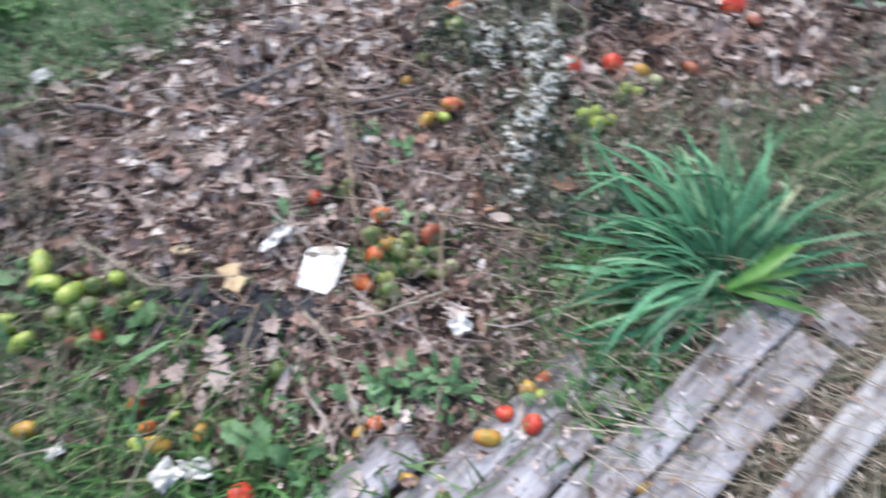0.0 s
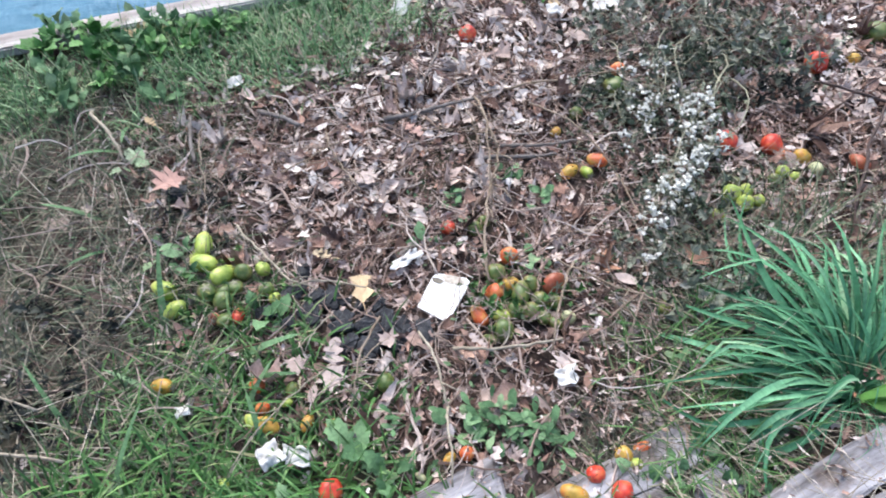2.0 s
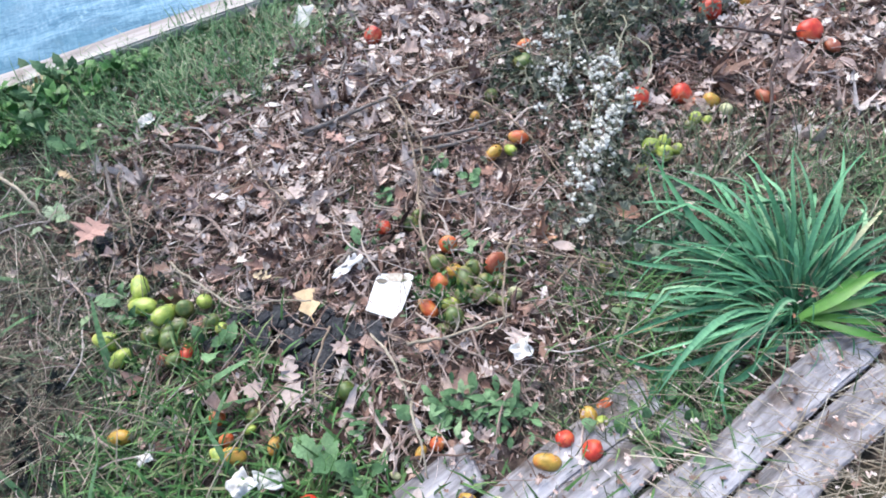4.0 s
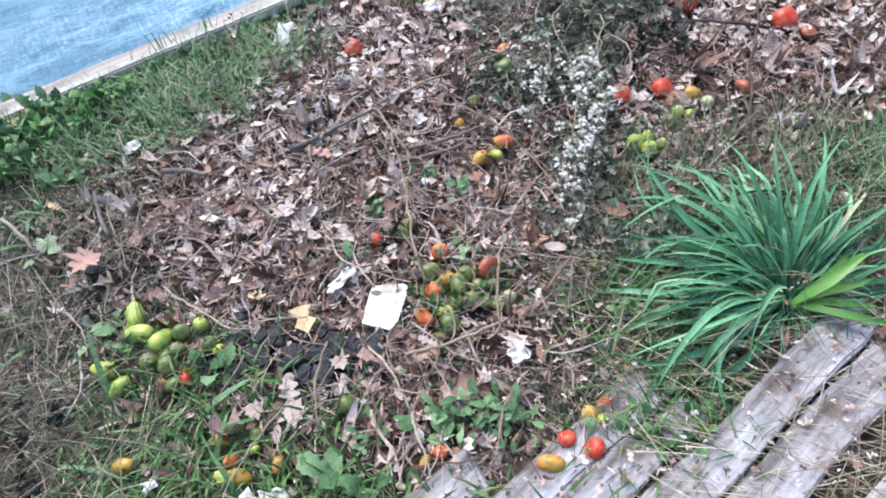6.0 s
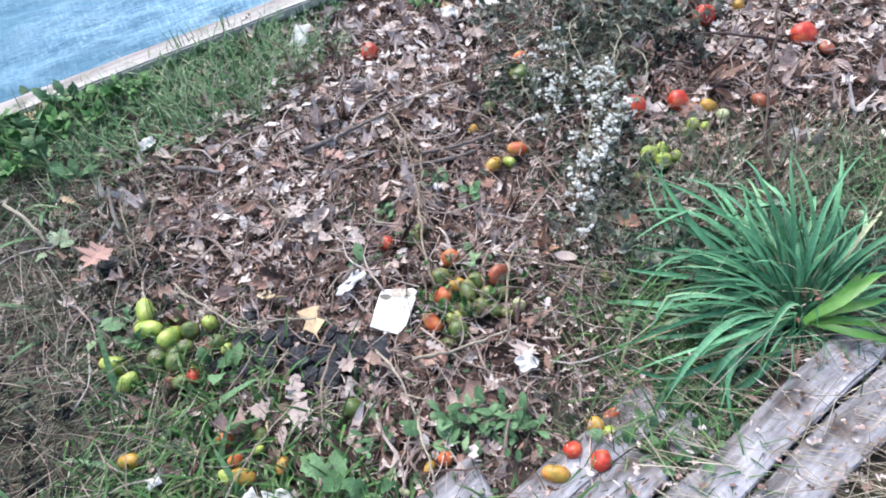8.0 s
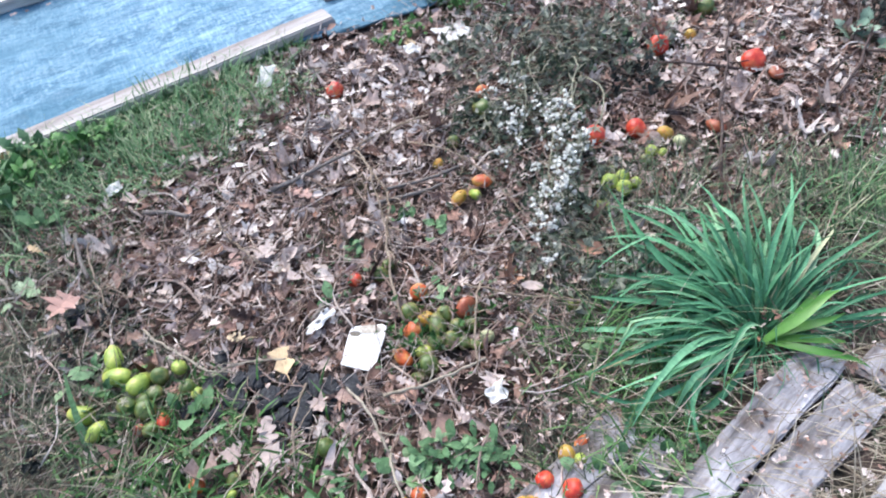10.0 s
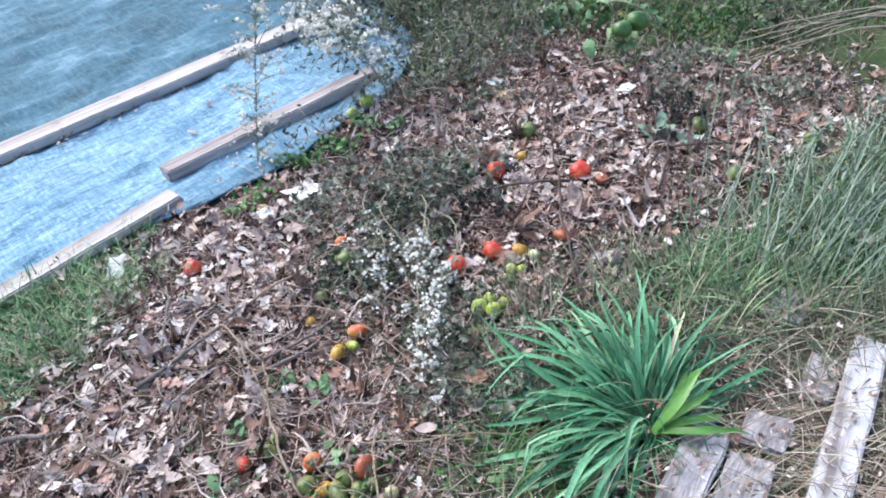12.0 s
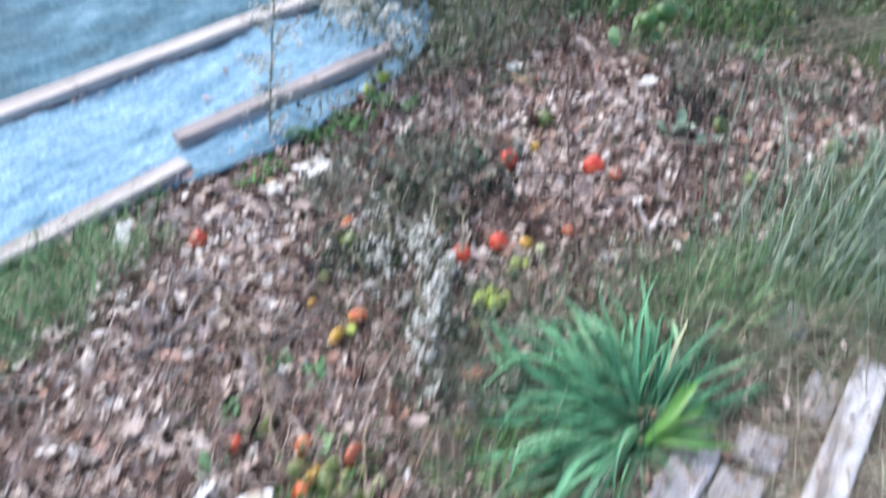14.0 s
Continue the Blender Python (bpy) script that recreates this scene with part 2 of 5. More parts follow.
LEAF_PALE = stuff_material("pale_leaf", [(0.0, (0.36, 0.27, 0.235)), (1.0, (0.55, 0.46, 0.42))], by="object", grain=80, grain_dark=0.7, bump=0.3)
LEAF_PINK = stuff_material("pink_leaf", [(0.0, (0.45, 0.27, 0.22)), (1.0, (0.58, 0.4, 0.34))], by="object", grain=80, grain_dark=0.7, bump=0.3)
LEAF_YELLOW = stuff_material("yellow_leaf", [(0.0, (0.58, 0.4, 0.22)), (1.0, (0.72, 0.57, 0.36))], by="object", grain=80, grain_dark=0.65, bump=0.3)
LEAF_BROWN = stuff_material("brown_leaf", [(0.0, (0.16, 0.085, 0.06)), (1.0, (0.33, 0.2, 0.15))], by="object", grain=80, grain_dark=0.6, bump=0.3)

FRUIT = {
    "R": ("red", [(0.3, (0.5, 0.03, 0.016)), (0.7, (0.72, 0.075, 0.035))], (0.7, 0.19, 0.06)),
    "O": ("orange", [(0.3, (0.56, 0.085, 0.022)), (0.7, (0.7, 0.18, 0.05))], (0.55, 0.32, 0.09)),
    "Y": ("yellow", [(0.3, (0.4, 0.25, 0.035)), (0.7, (0.62, 0.4, 0.06))], (0.56, 0.2, 0.04)),
    "L": ("light green", [(0.3, (0.25, 0.36, 0.05)), (0.7, (0.44, 0.54, 0.1))], (0.52, 0.52, 0.12)),
    "G": ("dark green", [(0.3, (0.065, 0.115, 0.022)), (0.7, (0.15, 0.205, 0.05))], (0.26, 0.22, 0.07)),
    "V": ("bright green", [(0.3, (0.03, 0.1, 0.018)), (0.7, (0.07, 0.17, 0.035))], (0.11, 0.2, 0.05)),
    "P": ("pale green", [(0.3, (0.4, 0.43, 0.2)), (0.7, (0.58, 0.58, 0.34))], (0.55, 0.5, 0.3)),
    "B": ("brownish red", [(0.3, (0.3, 0.07, 0.035)), (0.7, (0.5, 0.15, 0.07))], (0.24, 0.1, 0.05)),
}
SKIN = {k: stuff_material(v[0].replace(" ", "_") + "_skin", v[1], by=1.6, grain=5, grain_dark=0.62, bump=0.12, rough=0.4, spec=0.45, coat=0.15, blotch=(v[2], 1.9, 0.48, 0.72)) for k, v in FRUIT.items()}


def tarp_material():
    m = bpy.data.materials.new("woven_blue_tarp")
    m.use_nodes = True
    nt = m.node_tree
    p = nt.nodes["Principled BSDF"]
    tc, mp = nt.nodes.new("ShaderNodeTexCoord"), nt.nodes.new("ShaderNodeMapping")
    mp.inputs["Rotation"].default_value = (0, 0, radians(-25))
    nt.links.new(tc.outputs["Object"], mp.inputs[0])

    def streak(scale, stretch, detail):
        s, n = nt.nodes.new("ShaderNodeMapping"), nt.nodes.new("ShaderNodeTexNoise")
        s.inputs["Scale"].default_value = stretch
        nt.links.new(mp.outputs[0], s.inputs[0])
        nt.links.new(s.outputs[0], n.inputs["Vector"])
        n.inputs["Scale"].default_value, n.inputs["Detail"].default_value, n.inputs["Roughness"].default_value = scale, detail, 0.7
        return n.outputs["Fac"]

    cross, along, soil = streak(95.0, (1.0, 0.1, 1.0), 4.0), streak(120.0, (0.05, 1.0, 1.0), 4.0), streak(1.3, (1, 1, 1), 5.0)
    patch = streak(3.2, (0.7, 1.0, 1.0), 6.0)
    base = ramp_of(nt, cross, [(0.36, (0.075, 0.165, 0.24)), (0.5, (0.145, 0.265, 0.36)), (0.66, (0.36, 0.51, 0.61))])
    base = mixed(nt, 0.38, base, ramp_of(nt, along, [(0.36, (0.07, 0.17, 0.26)), (0.5, (0.16, 0.3, 0.42)), (0.66, (0.37, 0.53, 0.66))]))
    # paler streaky patches and darker blue ones
    pale_patch = ramp_of(nt, streak(9.0, (0.5, 1.0, 1.0), 7.0), [(0.4, (0, 0, 0)), (0.55, (0.5, 0.5, 0.5)), (0.7, (1, 1, 1))])
    base = mixed(nt, math_of(nt, "MULTIPLY", pale_patch, 0.52), base, (0.4, 0.55, 0.66))
    dark_patch = ramp_of(nt, patch, [(0.5, (0, 0, 0)), (0.68, (0.6, 0.6, 0.6))])
    base = mixed(nt, dark_patch, base, (0.08, 0.18, 0.26))
    # dark wrinkle lines: the shade of creases put into the colour
    crease_shade = ramp_of(nt, streak(14.0, (0.22, 1.0, 1.0), 5.0), [(0.465, (0, 0, 0)), (0.5, (0.8, 0.8, 0.8)), (0.53, (0, 0, 0))])
    base = mixed(nt, crease_shade, base, (0.075, 0.16, 0.24))
    # the far stretch turns a streaky dark teal; stain is only its mask
    sep = nt.nodes.new("ShaderNodeSeparateXYZ")
    nt.links.new(mp.outputs[0], sep.inputs[0])
    far = math_of(nt, "ADD", math_of(nt, "SUBTRACT", sep.outputs["Y"], 3.3), math_of(nt, "MULTIPLY", math_of(nt, "SUBTRACT", soil, 0.5), 0.9))
    stain = ramp_of(nt, far, [(0.0, (0, 0, 0)), (0.12, (0.85, 0.85, 0.85))])
    far_teal = ramp_of(nt, streak(3.4, (0.6, 1.0, 1), 10.0), [(0.34, (0.007, 0.028, 0.037)), (0.48, (0.025, 0.075, 0.102)), (0.58, (0.062, 0.14, 0.185)), (0.7, (0.25, 0.375, 0.46))])
    far_teal = mixed(nt, 0.2, far_teal, ramp_of(nt, streak(55.0, (1.0, 0.12, 1.0), 5.0), [(0.38, (0.01, 0.04, 0.055)), (0.52, (0.06, 0.15, 0.2)), (0.68, (0.3, 0.44, 0.53))]))
    base = mixed(nt, stain, base, far_teal)
    # darker blue towards the left end, darker teal along the near edge
    left_tone = math_of(nt, "ADD", math_of(nt, "MULTIPLY", sep.outputs["X"], -0.8), math_of(nt, "MULTIPLY", patch, 1.1))
    base = mixed(nt, ramp_of(nt, left_tone, [(0.2, (0, 0, 0)), (0.8, (0.75, 0.75, 0.75))]), base, (0.075, 0.175, 0.25))
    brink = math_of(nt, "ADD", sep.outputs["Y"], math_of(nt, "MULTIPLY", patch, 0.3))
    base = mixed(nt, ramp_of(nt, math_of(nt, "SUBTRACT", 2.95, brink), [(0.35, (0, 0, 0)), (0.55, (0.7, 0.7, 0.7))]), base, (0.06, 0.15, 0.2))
    dirt = ramp_of(nt, streak(9.0, (1, 1, 1), 6.0), [(0.58, (0, 0, 0)), (0.8, (0.7, 0.7, 0.7))])
    base = mixed(nt, dirt, base, (0.1, 0.15, 0.18))
    nt.links.new(base, p.inputs["Base Color"])
    p.inputs["Roughness"].default_value, p.inputs["Specular IOR Level"].default_value = 0.75, 0.12
    b = nt.nodes.new("ShaderNodeBump")
    b.inputs["Strength"].default_value, b.inputs["Distance"].default_value = 0.6, 0.004
    nt.links.new(math_of(nt, "ADD", math_of(nt, "ADD", cross, along), math_of(nt, "MULTIPLY", pale_patch, 1.5)), b.inputs["Height"])
    nt.links.new(b.outputs[0], p.inputs["Normal"])
    return m


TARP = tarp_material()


# ---- building helpers ----
def relief(x, y):
    """Height of the ground: low humps and crumbs."""
    return 0.016 * noise.noise((x * 2.1, y * 2.1, 3.0)) + 0.006 * noise.noise((x * 9, y * 9, 7.0))


def mesh_of(name, verts, faces, material, smooth=False):
    me = bpy.data.meshes.new(name)
    me.from_pydata(verts, [], faces)
    me.materials.append(material)
    if smooth:
        me.polygons.foreach_set("use_smooth", [True] * len(me.polygons))
    me.update()
    return me


def part(name, me, parent, label="", m=None):
    ob = new(name, me)
    ob.parent = parent
    if m is not None:
        ob.matrix_basis = m
    return tagged(ob, label) if label else ob


def bm_mesh(name, bm, material, smooth=True):
    me = bpy.data.meshes.new(name)
    bm.to_mesh(me)
    bm.free()
    me.materials.append(material)
    if smooth:
        me.polygons.foreach_set("use_smooth", [True] * len(me.polygons))
    return me


def tube(points, r0, r1, sides=6):
    """Vertices and faces of a tapering round stem along the points."""
    pts = [Vector(p) for p in points]
    verts, faces = [], []
    for i, p in enumerate(pts):
        d = (pts[min(i + 1, len(pts) - 1)] - pts[max(i - 1, 0)]).normalized()
        u = d.cross(Vector((0.13, 0.21, 0.97)))
        u = u.normalized() if u.length > 1e-4 else Vector((1, 0, 0))
        v = d.cross(u)
        r = r0 + (r1 - r0) * i / (len(pts) - 1)
        r *= 1 + 0.18 * math.sin(i * 2.4 + p.x * 40)
        for k in range(sides):
            a = 2 * math.pi * k / sides
            verts.append(tuple(p + u * (r * math.cos(a)) + v * (r * math.sin(a))))
        if i:
            b = (i - 1) * sides
            faces += [(b + k, b + (k + 1) % sides, b + sides + (k + 1) % sides, b + sides + k) for k in range(sides)]
    faces.append(tuple(range(sides))[::-1])
    faces.append(tuple(range(len(verts) - sides, len(verts))))
    return verts, faces


def bent(a, b, rng, n=9, wobble=0.08, arch=0.0):
    """Points from a to b, wandering a little, arched upwards."""
    a, b = Vector(a), Vector(b)
    side = (b - a).cross(Vector((0, 0, 1)))
    ph, amp = rng.uniform(0, 6), wobble * rng.uniform(0.5, 1.0)
    out = []
    for i in range(n + 1):
        s = i / n
        p = a.lerp(b, s) + side * (amp * (math.sin(ph + s * 4.3) - math.sin(ph) * (1 - s) - math.sin(ph + 4.3) * s)) + side * rng.uniform(-0.012, 0.012) * (0 < i < n)
        p.z += arch * 4 * s * (1 - s)
        out.append(p)
    return out


def on_tarp(x, y):
    return y > tarp_edge(x)


def tarp_edge(x):
    """The y at which the tarp's near edge runs."""
    e = 2.585 + 0.593 * (x + 0.15) if x < -0.35 else 2.466 + 0.28 * (x + 0.35) if x < 0.13 else 2.6 + 0.66 * (x - 0.13)
    if x > 0.7:
        e += (x - 0.7) ** 2 * 4.0
    return e + 0.012 * math.sin(x * 17)


def in_blobs(x, y, blobs):
    return any(((x - cx) / rx) ** 2 + ((y - cy) / ry) ** 2 < 1 for cx, cy, rx, ry in blobs)


def scatter(count, box, inside, rng, edge=0.12, over=0.07):
    """Random places in the box that pass the test, thinning out raggedly at its rim."""
    out = []
    for _ in range(count * 30):
        x, y = rng.uniform(box[0], box[1]), rng.uniform(box[2], box[3])
        jx, jy = x + rng.gauss(0, edge), y + rng.gauss(0, edge)
        if inside(jx, jy) and not on_tarp(x, y - rng.uniform(0, over)):
            out.append((x, y))
            if len(out) >= count:
                break
    return out


LEAF_SHAPES = {
    "oak": [(0, -0.5), (0.03, -0.37), (0.12, -0.34), (0.14, -0.27), (0.07, -0.2), (0.09, -0.16), (0.22, -0.11), (0.25, -0.03), (0.11, 0.02), (0.11, 0.07), (0.23, 0.14), (0.25, 0.22), (0.11, 0.26), (0.15, 0.36), (0.11, 0.45), (0, 0.5)],
    "maple": [(0, -0.45), (0.1, -0.25), (0.4, -0.32), (0.3, -0.12), (0.55, 0.08), (0.25, 0.1), (0.26, 0.3), (0.11, 0.25), (0, 0.55)],
    "oval": [(0, -0.5), (0.14, -0.35), (0.24, -0.1), (0.24, 0.12), (0.13, 0.36), (0, 0.5)],
    "shard": [(0, -0.5), (0.3, -0.22), (0.14, 0.02), (0.34, 0.3), (0, 0.42)],
    "spatula": [(0, -0.5), (0.035, -0.3), (0.07, -0.05), (0.135, 0.18), (0.12, 0.38), (0, 0.5)],
    "lance": [(0, -0.5), (0.06, -0.3), (0.085, 0.0), (0.05, 0.3), (0, 0.5)],
    "round": [(0, -0.5), (0.3, -0.4), (0.45, -0.1), (0.4, 0.22), (0.2, 0.42), (0, 0.46)],
    "toothed": [(0, -0.5), (0.12, -0.38), (0.13, -0.28), (0.24, -0.2), (0.2, -0.08), (0.29, 0.02), (0.2, 0.12), (0.22, 0.25), (0.1, 0.35), (0, 0.5)],
}


def leaf_geometry(shape, size, curl, cup, rng, fine=False):
    """A leaf about the origin along y, as a left and a right half folded at its rib, curled up at the rim; fine: each half bends smoothly."""
    half = LEAF_SHAPES[shape]
    verts, faces = [], []
    n = len(half)
    warp = rng.uniform(-0.25, 0.25)
    for x, y in half:
        verts.append((0.0, y * size, curl * size * (y * y) * 2))
    for sgn in (1, -1):
        inner = 0
        for step in (0.5, 1.0) if fine else (1.0,):
            base = len(verts)
            for x, y in half:
                k = x * step * (1 + rng.uniform(-0.15, 0.15))
                lift = curl * y * y * 2 + cup * k * k * 4 + warp * sgn * k * y * 2 + rng.uniform(-0.03, 0.03)
                verts.append((sgn * k * size, (y - 0.1 * k * cup) * size, lift * size))
            for i in range(n - 1):
                q = (inner + i, inner + i + 1, base + i + 1, base + i)
                faces.append(q if sgn < 0 else q[::-1])
            inner = base
    return verts, faces


class Heap:
    """Gathers many small pieces into one mesh."""

    def __init__(self):
        self.verts, self.faces = [], []

    def add(self, verts, faces, m=None):
        b = len(self.verts)
        self.verts += [tuple(m @ Vector(v)) for v in verts] if m is not None else verts
        self.faces += [tuple(b + i for i in f) for f in faces]

    def mesh(self, name, material, smooth=False):
        return mesh_of(name, self.verts, self.faces, material, smooth)


def blade_geometry(x, y, z, az, length, width, lean, droop, n=4):
    """A grass blade from its root: it leans out along az and droops towards its tip."""
    ca, sa = math.cos(az), math.sin(az)
    verts, faces = [], []
    px, pz, ang = 0.0, 0.0, lean
    step = length / n
    for i in range(n):
        w = width * (1 - 0.75 * (i / n) ** 1.5) / 2
        verts += [(x + ca * px - sa * w, y + sa * px + ca * w, z + pz), (x + ca * px + sa * w, y + sa * px - ca * w, z + pz)]
        px += step * math.sin(ang)
        pz = max(pz + step * math.cos(ang), 0.004)
        ang += droop / n
    verts.append((x + ca * px, y + sa * px, z + pz))
    faces = [(2 * i, 2 * i + 1, 2 * i + 3, 2 * i + 2) for i in range(n - 1)] + [(2 * n - 2, 2 * n - 1, 2 * n)]
    return verts, faces


def grass(name, places, material, rng, length=(0.06, 0.14), width=0.004, lean=(0.1, 0.9), droop=(0.3, 1.4), heading=None, label="", n=3):
    h = Heap()
    for x, y in places:
        az = rng.uniform(0, 6.283) if heading is None else rng.gauss(heading, 0.5)
        h.add(*blade_geometry(x, y, relief(x, y) - 0.004 + 0.02 * on_tarp(x, y), az, rng.uniform(*length), width * rng.uniform(0.6, 1.4), rng.uniform(*lean), rng.uniform(*droop), n))
    return tagged(new(name, h.mesh(name, material)), label, "grass", kind="stuff")


# ---- ground: one sheet out to the horizon ----
def graded(lo, hi, step):
    inner = list(np.arange(lo, hi + step / 2, step))
    out = [0.1, 0.3, 0.7, 1.5, 3, 6, 12, 25, 60, 150, 400]
    return [lo - d for d in out[::-1]] + [float(v) for v in inner] + [hi + d for d in out]


gx, gy = graded(-2.2, 3.4, 0.035), graded(0.2, 5.6, 0.035)
gverts = [(x, y, relief(x, y) + 0.004 * noise.noise((x * 40, y * 40, 1.0))) for y in gy for x in gx]
W = len(gx)
gfaces = [(j * W + i, j * W + i + 1, (j + 1) * W + i + 1, (j + 1) * W + i) for j in range(len(gy) - 1) for i in range(W - 1)]
tagged(new("ground", mesh_of("ground", gverts, gfaces, SOIL, True)), "dark brown garden soil under dead leaves and weeds", "ground", kind="structure")


# ---- blue tarp with its timbers ----
def build_tarp():
    verts, faces = [], []
    xs = [-6 + 0.1 * i for i in range(28)] + [-3.2 + 0.022 * i for i in range(192)]
    rows = 150
    for j in range(rows + 1):
        s = j / rows
        for x in xs:
            e = tarp_edge(x)
            y = e + (8.5 - e) * s ** 1.3
            across = y - 0.455 * x
            fold = 0.012 * noise.noise((x * 3.1, y * 5.0, 1.0)) + 0.0025 * math.sin(across * 21 + 2.5 * noise.noise((x * 2, y * 2, 4.0)))
            fold += 0.006 * noise.noise((x * 14, y * 9, 2.0))
            warp = across * 11 + 1.6 * noise.noise((x * 1.7, y * 1.7, 8.0))
            fold += 0.018 * (1 - abs(noise.noise((x * 1.6 + y * 0.7, warp, 5.0))) * 2.2) ** 3 + 0.002 * noise.noise((x * 24, y * 24, 15.0))
            z = relief(x, y) + 0.022 + (fold + 0.004) * min(1.0, (y - e) * 8 + 0.2)
            verts.append((x, y, z))
    n = len(xs)
    for j in range(rows):
        for i in range(n - 1):
            faces.append((j * n + i, j * n + i + 1, (j + 1) * n + i + 1, (j + 1) * n + i))
    ob = new("tarp")
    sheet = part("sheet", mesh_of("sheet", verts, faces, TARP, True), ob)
    so = sheet.modifiers.new("thickness", "SOLIDIFY")
    so.thickness = 0.002
    edge = [(x, tarp_edge(x), relief(x, tarp_edge(x)) + 0.02) for x in (-0.36 + 0.03 * k for k in range(44))]
    part("hem", mesh_of("hem", *tube(edge, 0.006, 0.006, 6), TARP, True), ob, "rolled blue hem")
    return tagged(ob, "wrinkled blue woven tarp weighed down by timbers", "tarp")


build_tarp()


def beam(name, a, b, width, height, z, material, rng, label, category, group="", chips=0.004, parent=None):
    """A sawn board or timber from a to b: bevelled, slightly warped, its ends ragged."""
    a, b = Vector((*a, 0)), Vector((*b, 0))
    length, ang = (b - a).length, math.atan2(b.y - a.y, b.x - a.x)
    bm = bmesh.new()
    bmesh.ops.create_cube(bm, size=1)
    bmesh.ops.transform(bm, matrix=Matrix.Diagonal((length, width, height, 1)), verts=bm.verts)
    cuts = [e for e in bm.edges if abs((e.verts[0].co - e.verts[1].co).x) > length * 0.9]
    bmesh.ops.subdivide_edges(bm, edges=cuts, cuts=max(3, int(length / 0.06)), use_grid_fill=True)
    bmesh.ops.bevel(bm, geom=[e for e in bm.edges if e.calc_face_angle(0) > 1.0], offset=min(0.005, height * 0.25), segments=2, affect="EDGES")
    off = rng.uniform(0, 50)
    for v in bm.verts:
        k = noise.noise((v.co.x * 9 + off, v.co.y * 30, v.co.z * 30))
        v.co.y += chips * k
        v.co.z += chips * 0.6 * noise.noise((v.co.x * 4 + off, v.co.y * 20, 5))
        if abs(v.co.x) > length * 0.49:
            v.co.x += chips * 4 * noise.noise((v.co.y * 60, v.co.z * 60, off))
    ob = new(name, bm_mesh(name, bm, material, False))
    mid = (a + b) / 2
    ob.matrix_basis = pose(mid.x, mid.y, z + height / 2, 0, 0, math.degrees(ang))
    if parent is not None:
        ob.parent = parent
        return ob
    return tagged(ob, label, category, group)


rng = random.Random(3)
beam("timber", (-2.4, 1.27), (-0.15, 2.605), 0.085, 0.033, 0.026, TIMBER, rng, "weathered grey timber lying along the tarp's edge", "timber", "timbers on the tarp")
beam("timber", (-0.185, 2.745), (0.72, 3.16), 0.08, 0.05, 0.034, BROWN_TIMBER, rng, "short weathered brown timber lying across the blue tarp", "timber", "timbers on the tarp")
beam("timber", (-3.4, 2.075), (0.85, 4.105), 0.128, 0.045, 0.036, TIMBER, rng, "long pale grey timber lying across the blue tarp", "timber", "timbers on the tarp")

# ---- old boards laid side by side ----
U, N = Vector((0.8, 0.6)), Vector((-0.6, 0.8))


def lane(along, across):
    p = U * along + N * across
    return p.x, p.y


rng = random.Random(8)
deck = new("board_walk")
tagged(deck, "grey weathered boards laid side by side on weedy ground", "boards")
for a0, a1, c, w, z in ((-0.3, 0.632, 0.558, 0.086, 0.012), (-0.2, 0.99, 0.462, 0.08, 0.010), (-0.15, 0.87, 0.382, 0.084, 0.014), (-0.1, 1.405, 0.287, 0.082, 0.020),
                        (0.0, 1.375, 0.196, 0.086, 0.013), (1.41, 1.50, 0.19, 0.09, 0.008), (0.94, 1.02, 0.378, 0.07, 0.008)):
    beam("board", lane(a0, c), lane(a1, c), w, 0.019, z, BOARD, rng, "", "", chips=0.008, parent=deck)
beam("white_plank", lane(0.75, 0.055), lane(1.81, 0.052), 0.07, 0.028, 0.012, WHITE_BOARD, rng, "loose plank with flaking white paint, in dry grass", "plank")
beam("grey_board", lane(1.6, 0.13), lane(1.73, 0.125), 0.07, 0.014, -0.002, BOARD, rng, "short grey board under dry straw", "board")
beam("grey_board", lane(1.80, 0.245), lane(1.92, 0.235), 0.09, 0.016, 0.004, BOARD, rng, "broken grey board half buried in dry grass", "board")

# ---- where the fallen tomatoes lie: x, y, size and kind ----
MIDDLE = [(-0.028, 1.391, 0.036, "R"), (0.125, 1.335, 0.045, "O"), (0.232, 1.272, 0.063, "B"), (0.108, 1.225, 0.047, "O"), (0.083, 1.163, 0.055, "o"), (0.102, 1.277, 0.048, "G"), (0.138, 1.256, 0.040, "Y"), (0.163, 1.228, 0.068, "g"), (0.190, 1.190, 0.044, "G"),
          (0.218, 1.183, 0.033, "G"), (0.157, 1.186, 0.041, "G"), (0.131, 1.172, 0.048, "l"), (0.139, 1.134, 0.048, "G"), (0.114, 1.112, 0.039, "g"), (0.243, 1.175, 0.039, "g"), (0.270, 1.195, 0.033, "P"), (0.238, 1.230, 0.033, "G"),
          (0.180, 1.262, 0.041, "G"), (0.205, 1.225, 0.039, "G"), (0.036, 1.398, 0.040, "G"), (0.052, 1.432, 0.031, "G"), (0.468, 1.258, 0.032, "L"), (-0.074, 0.974, 0.041, "G")]
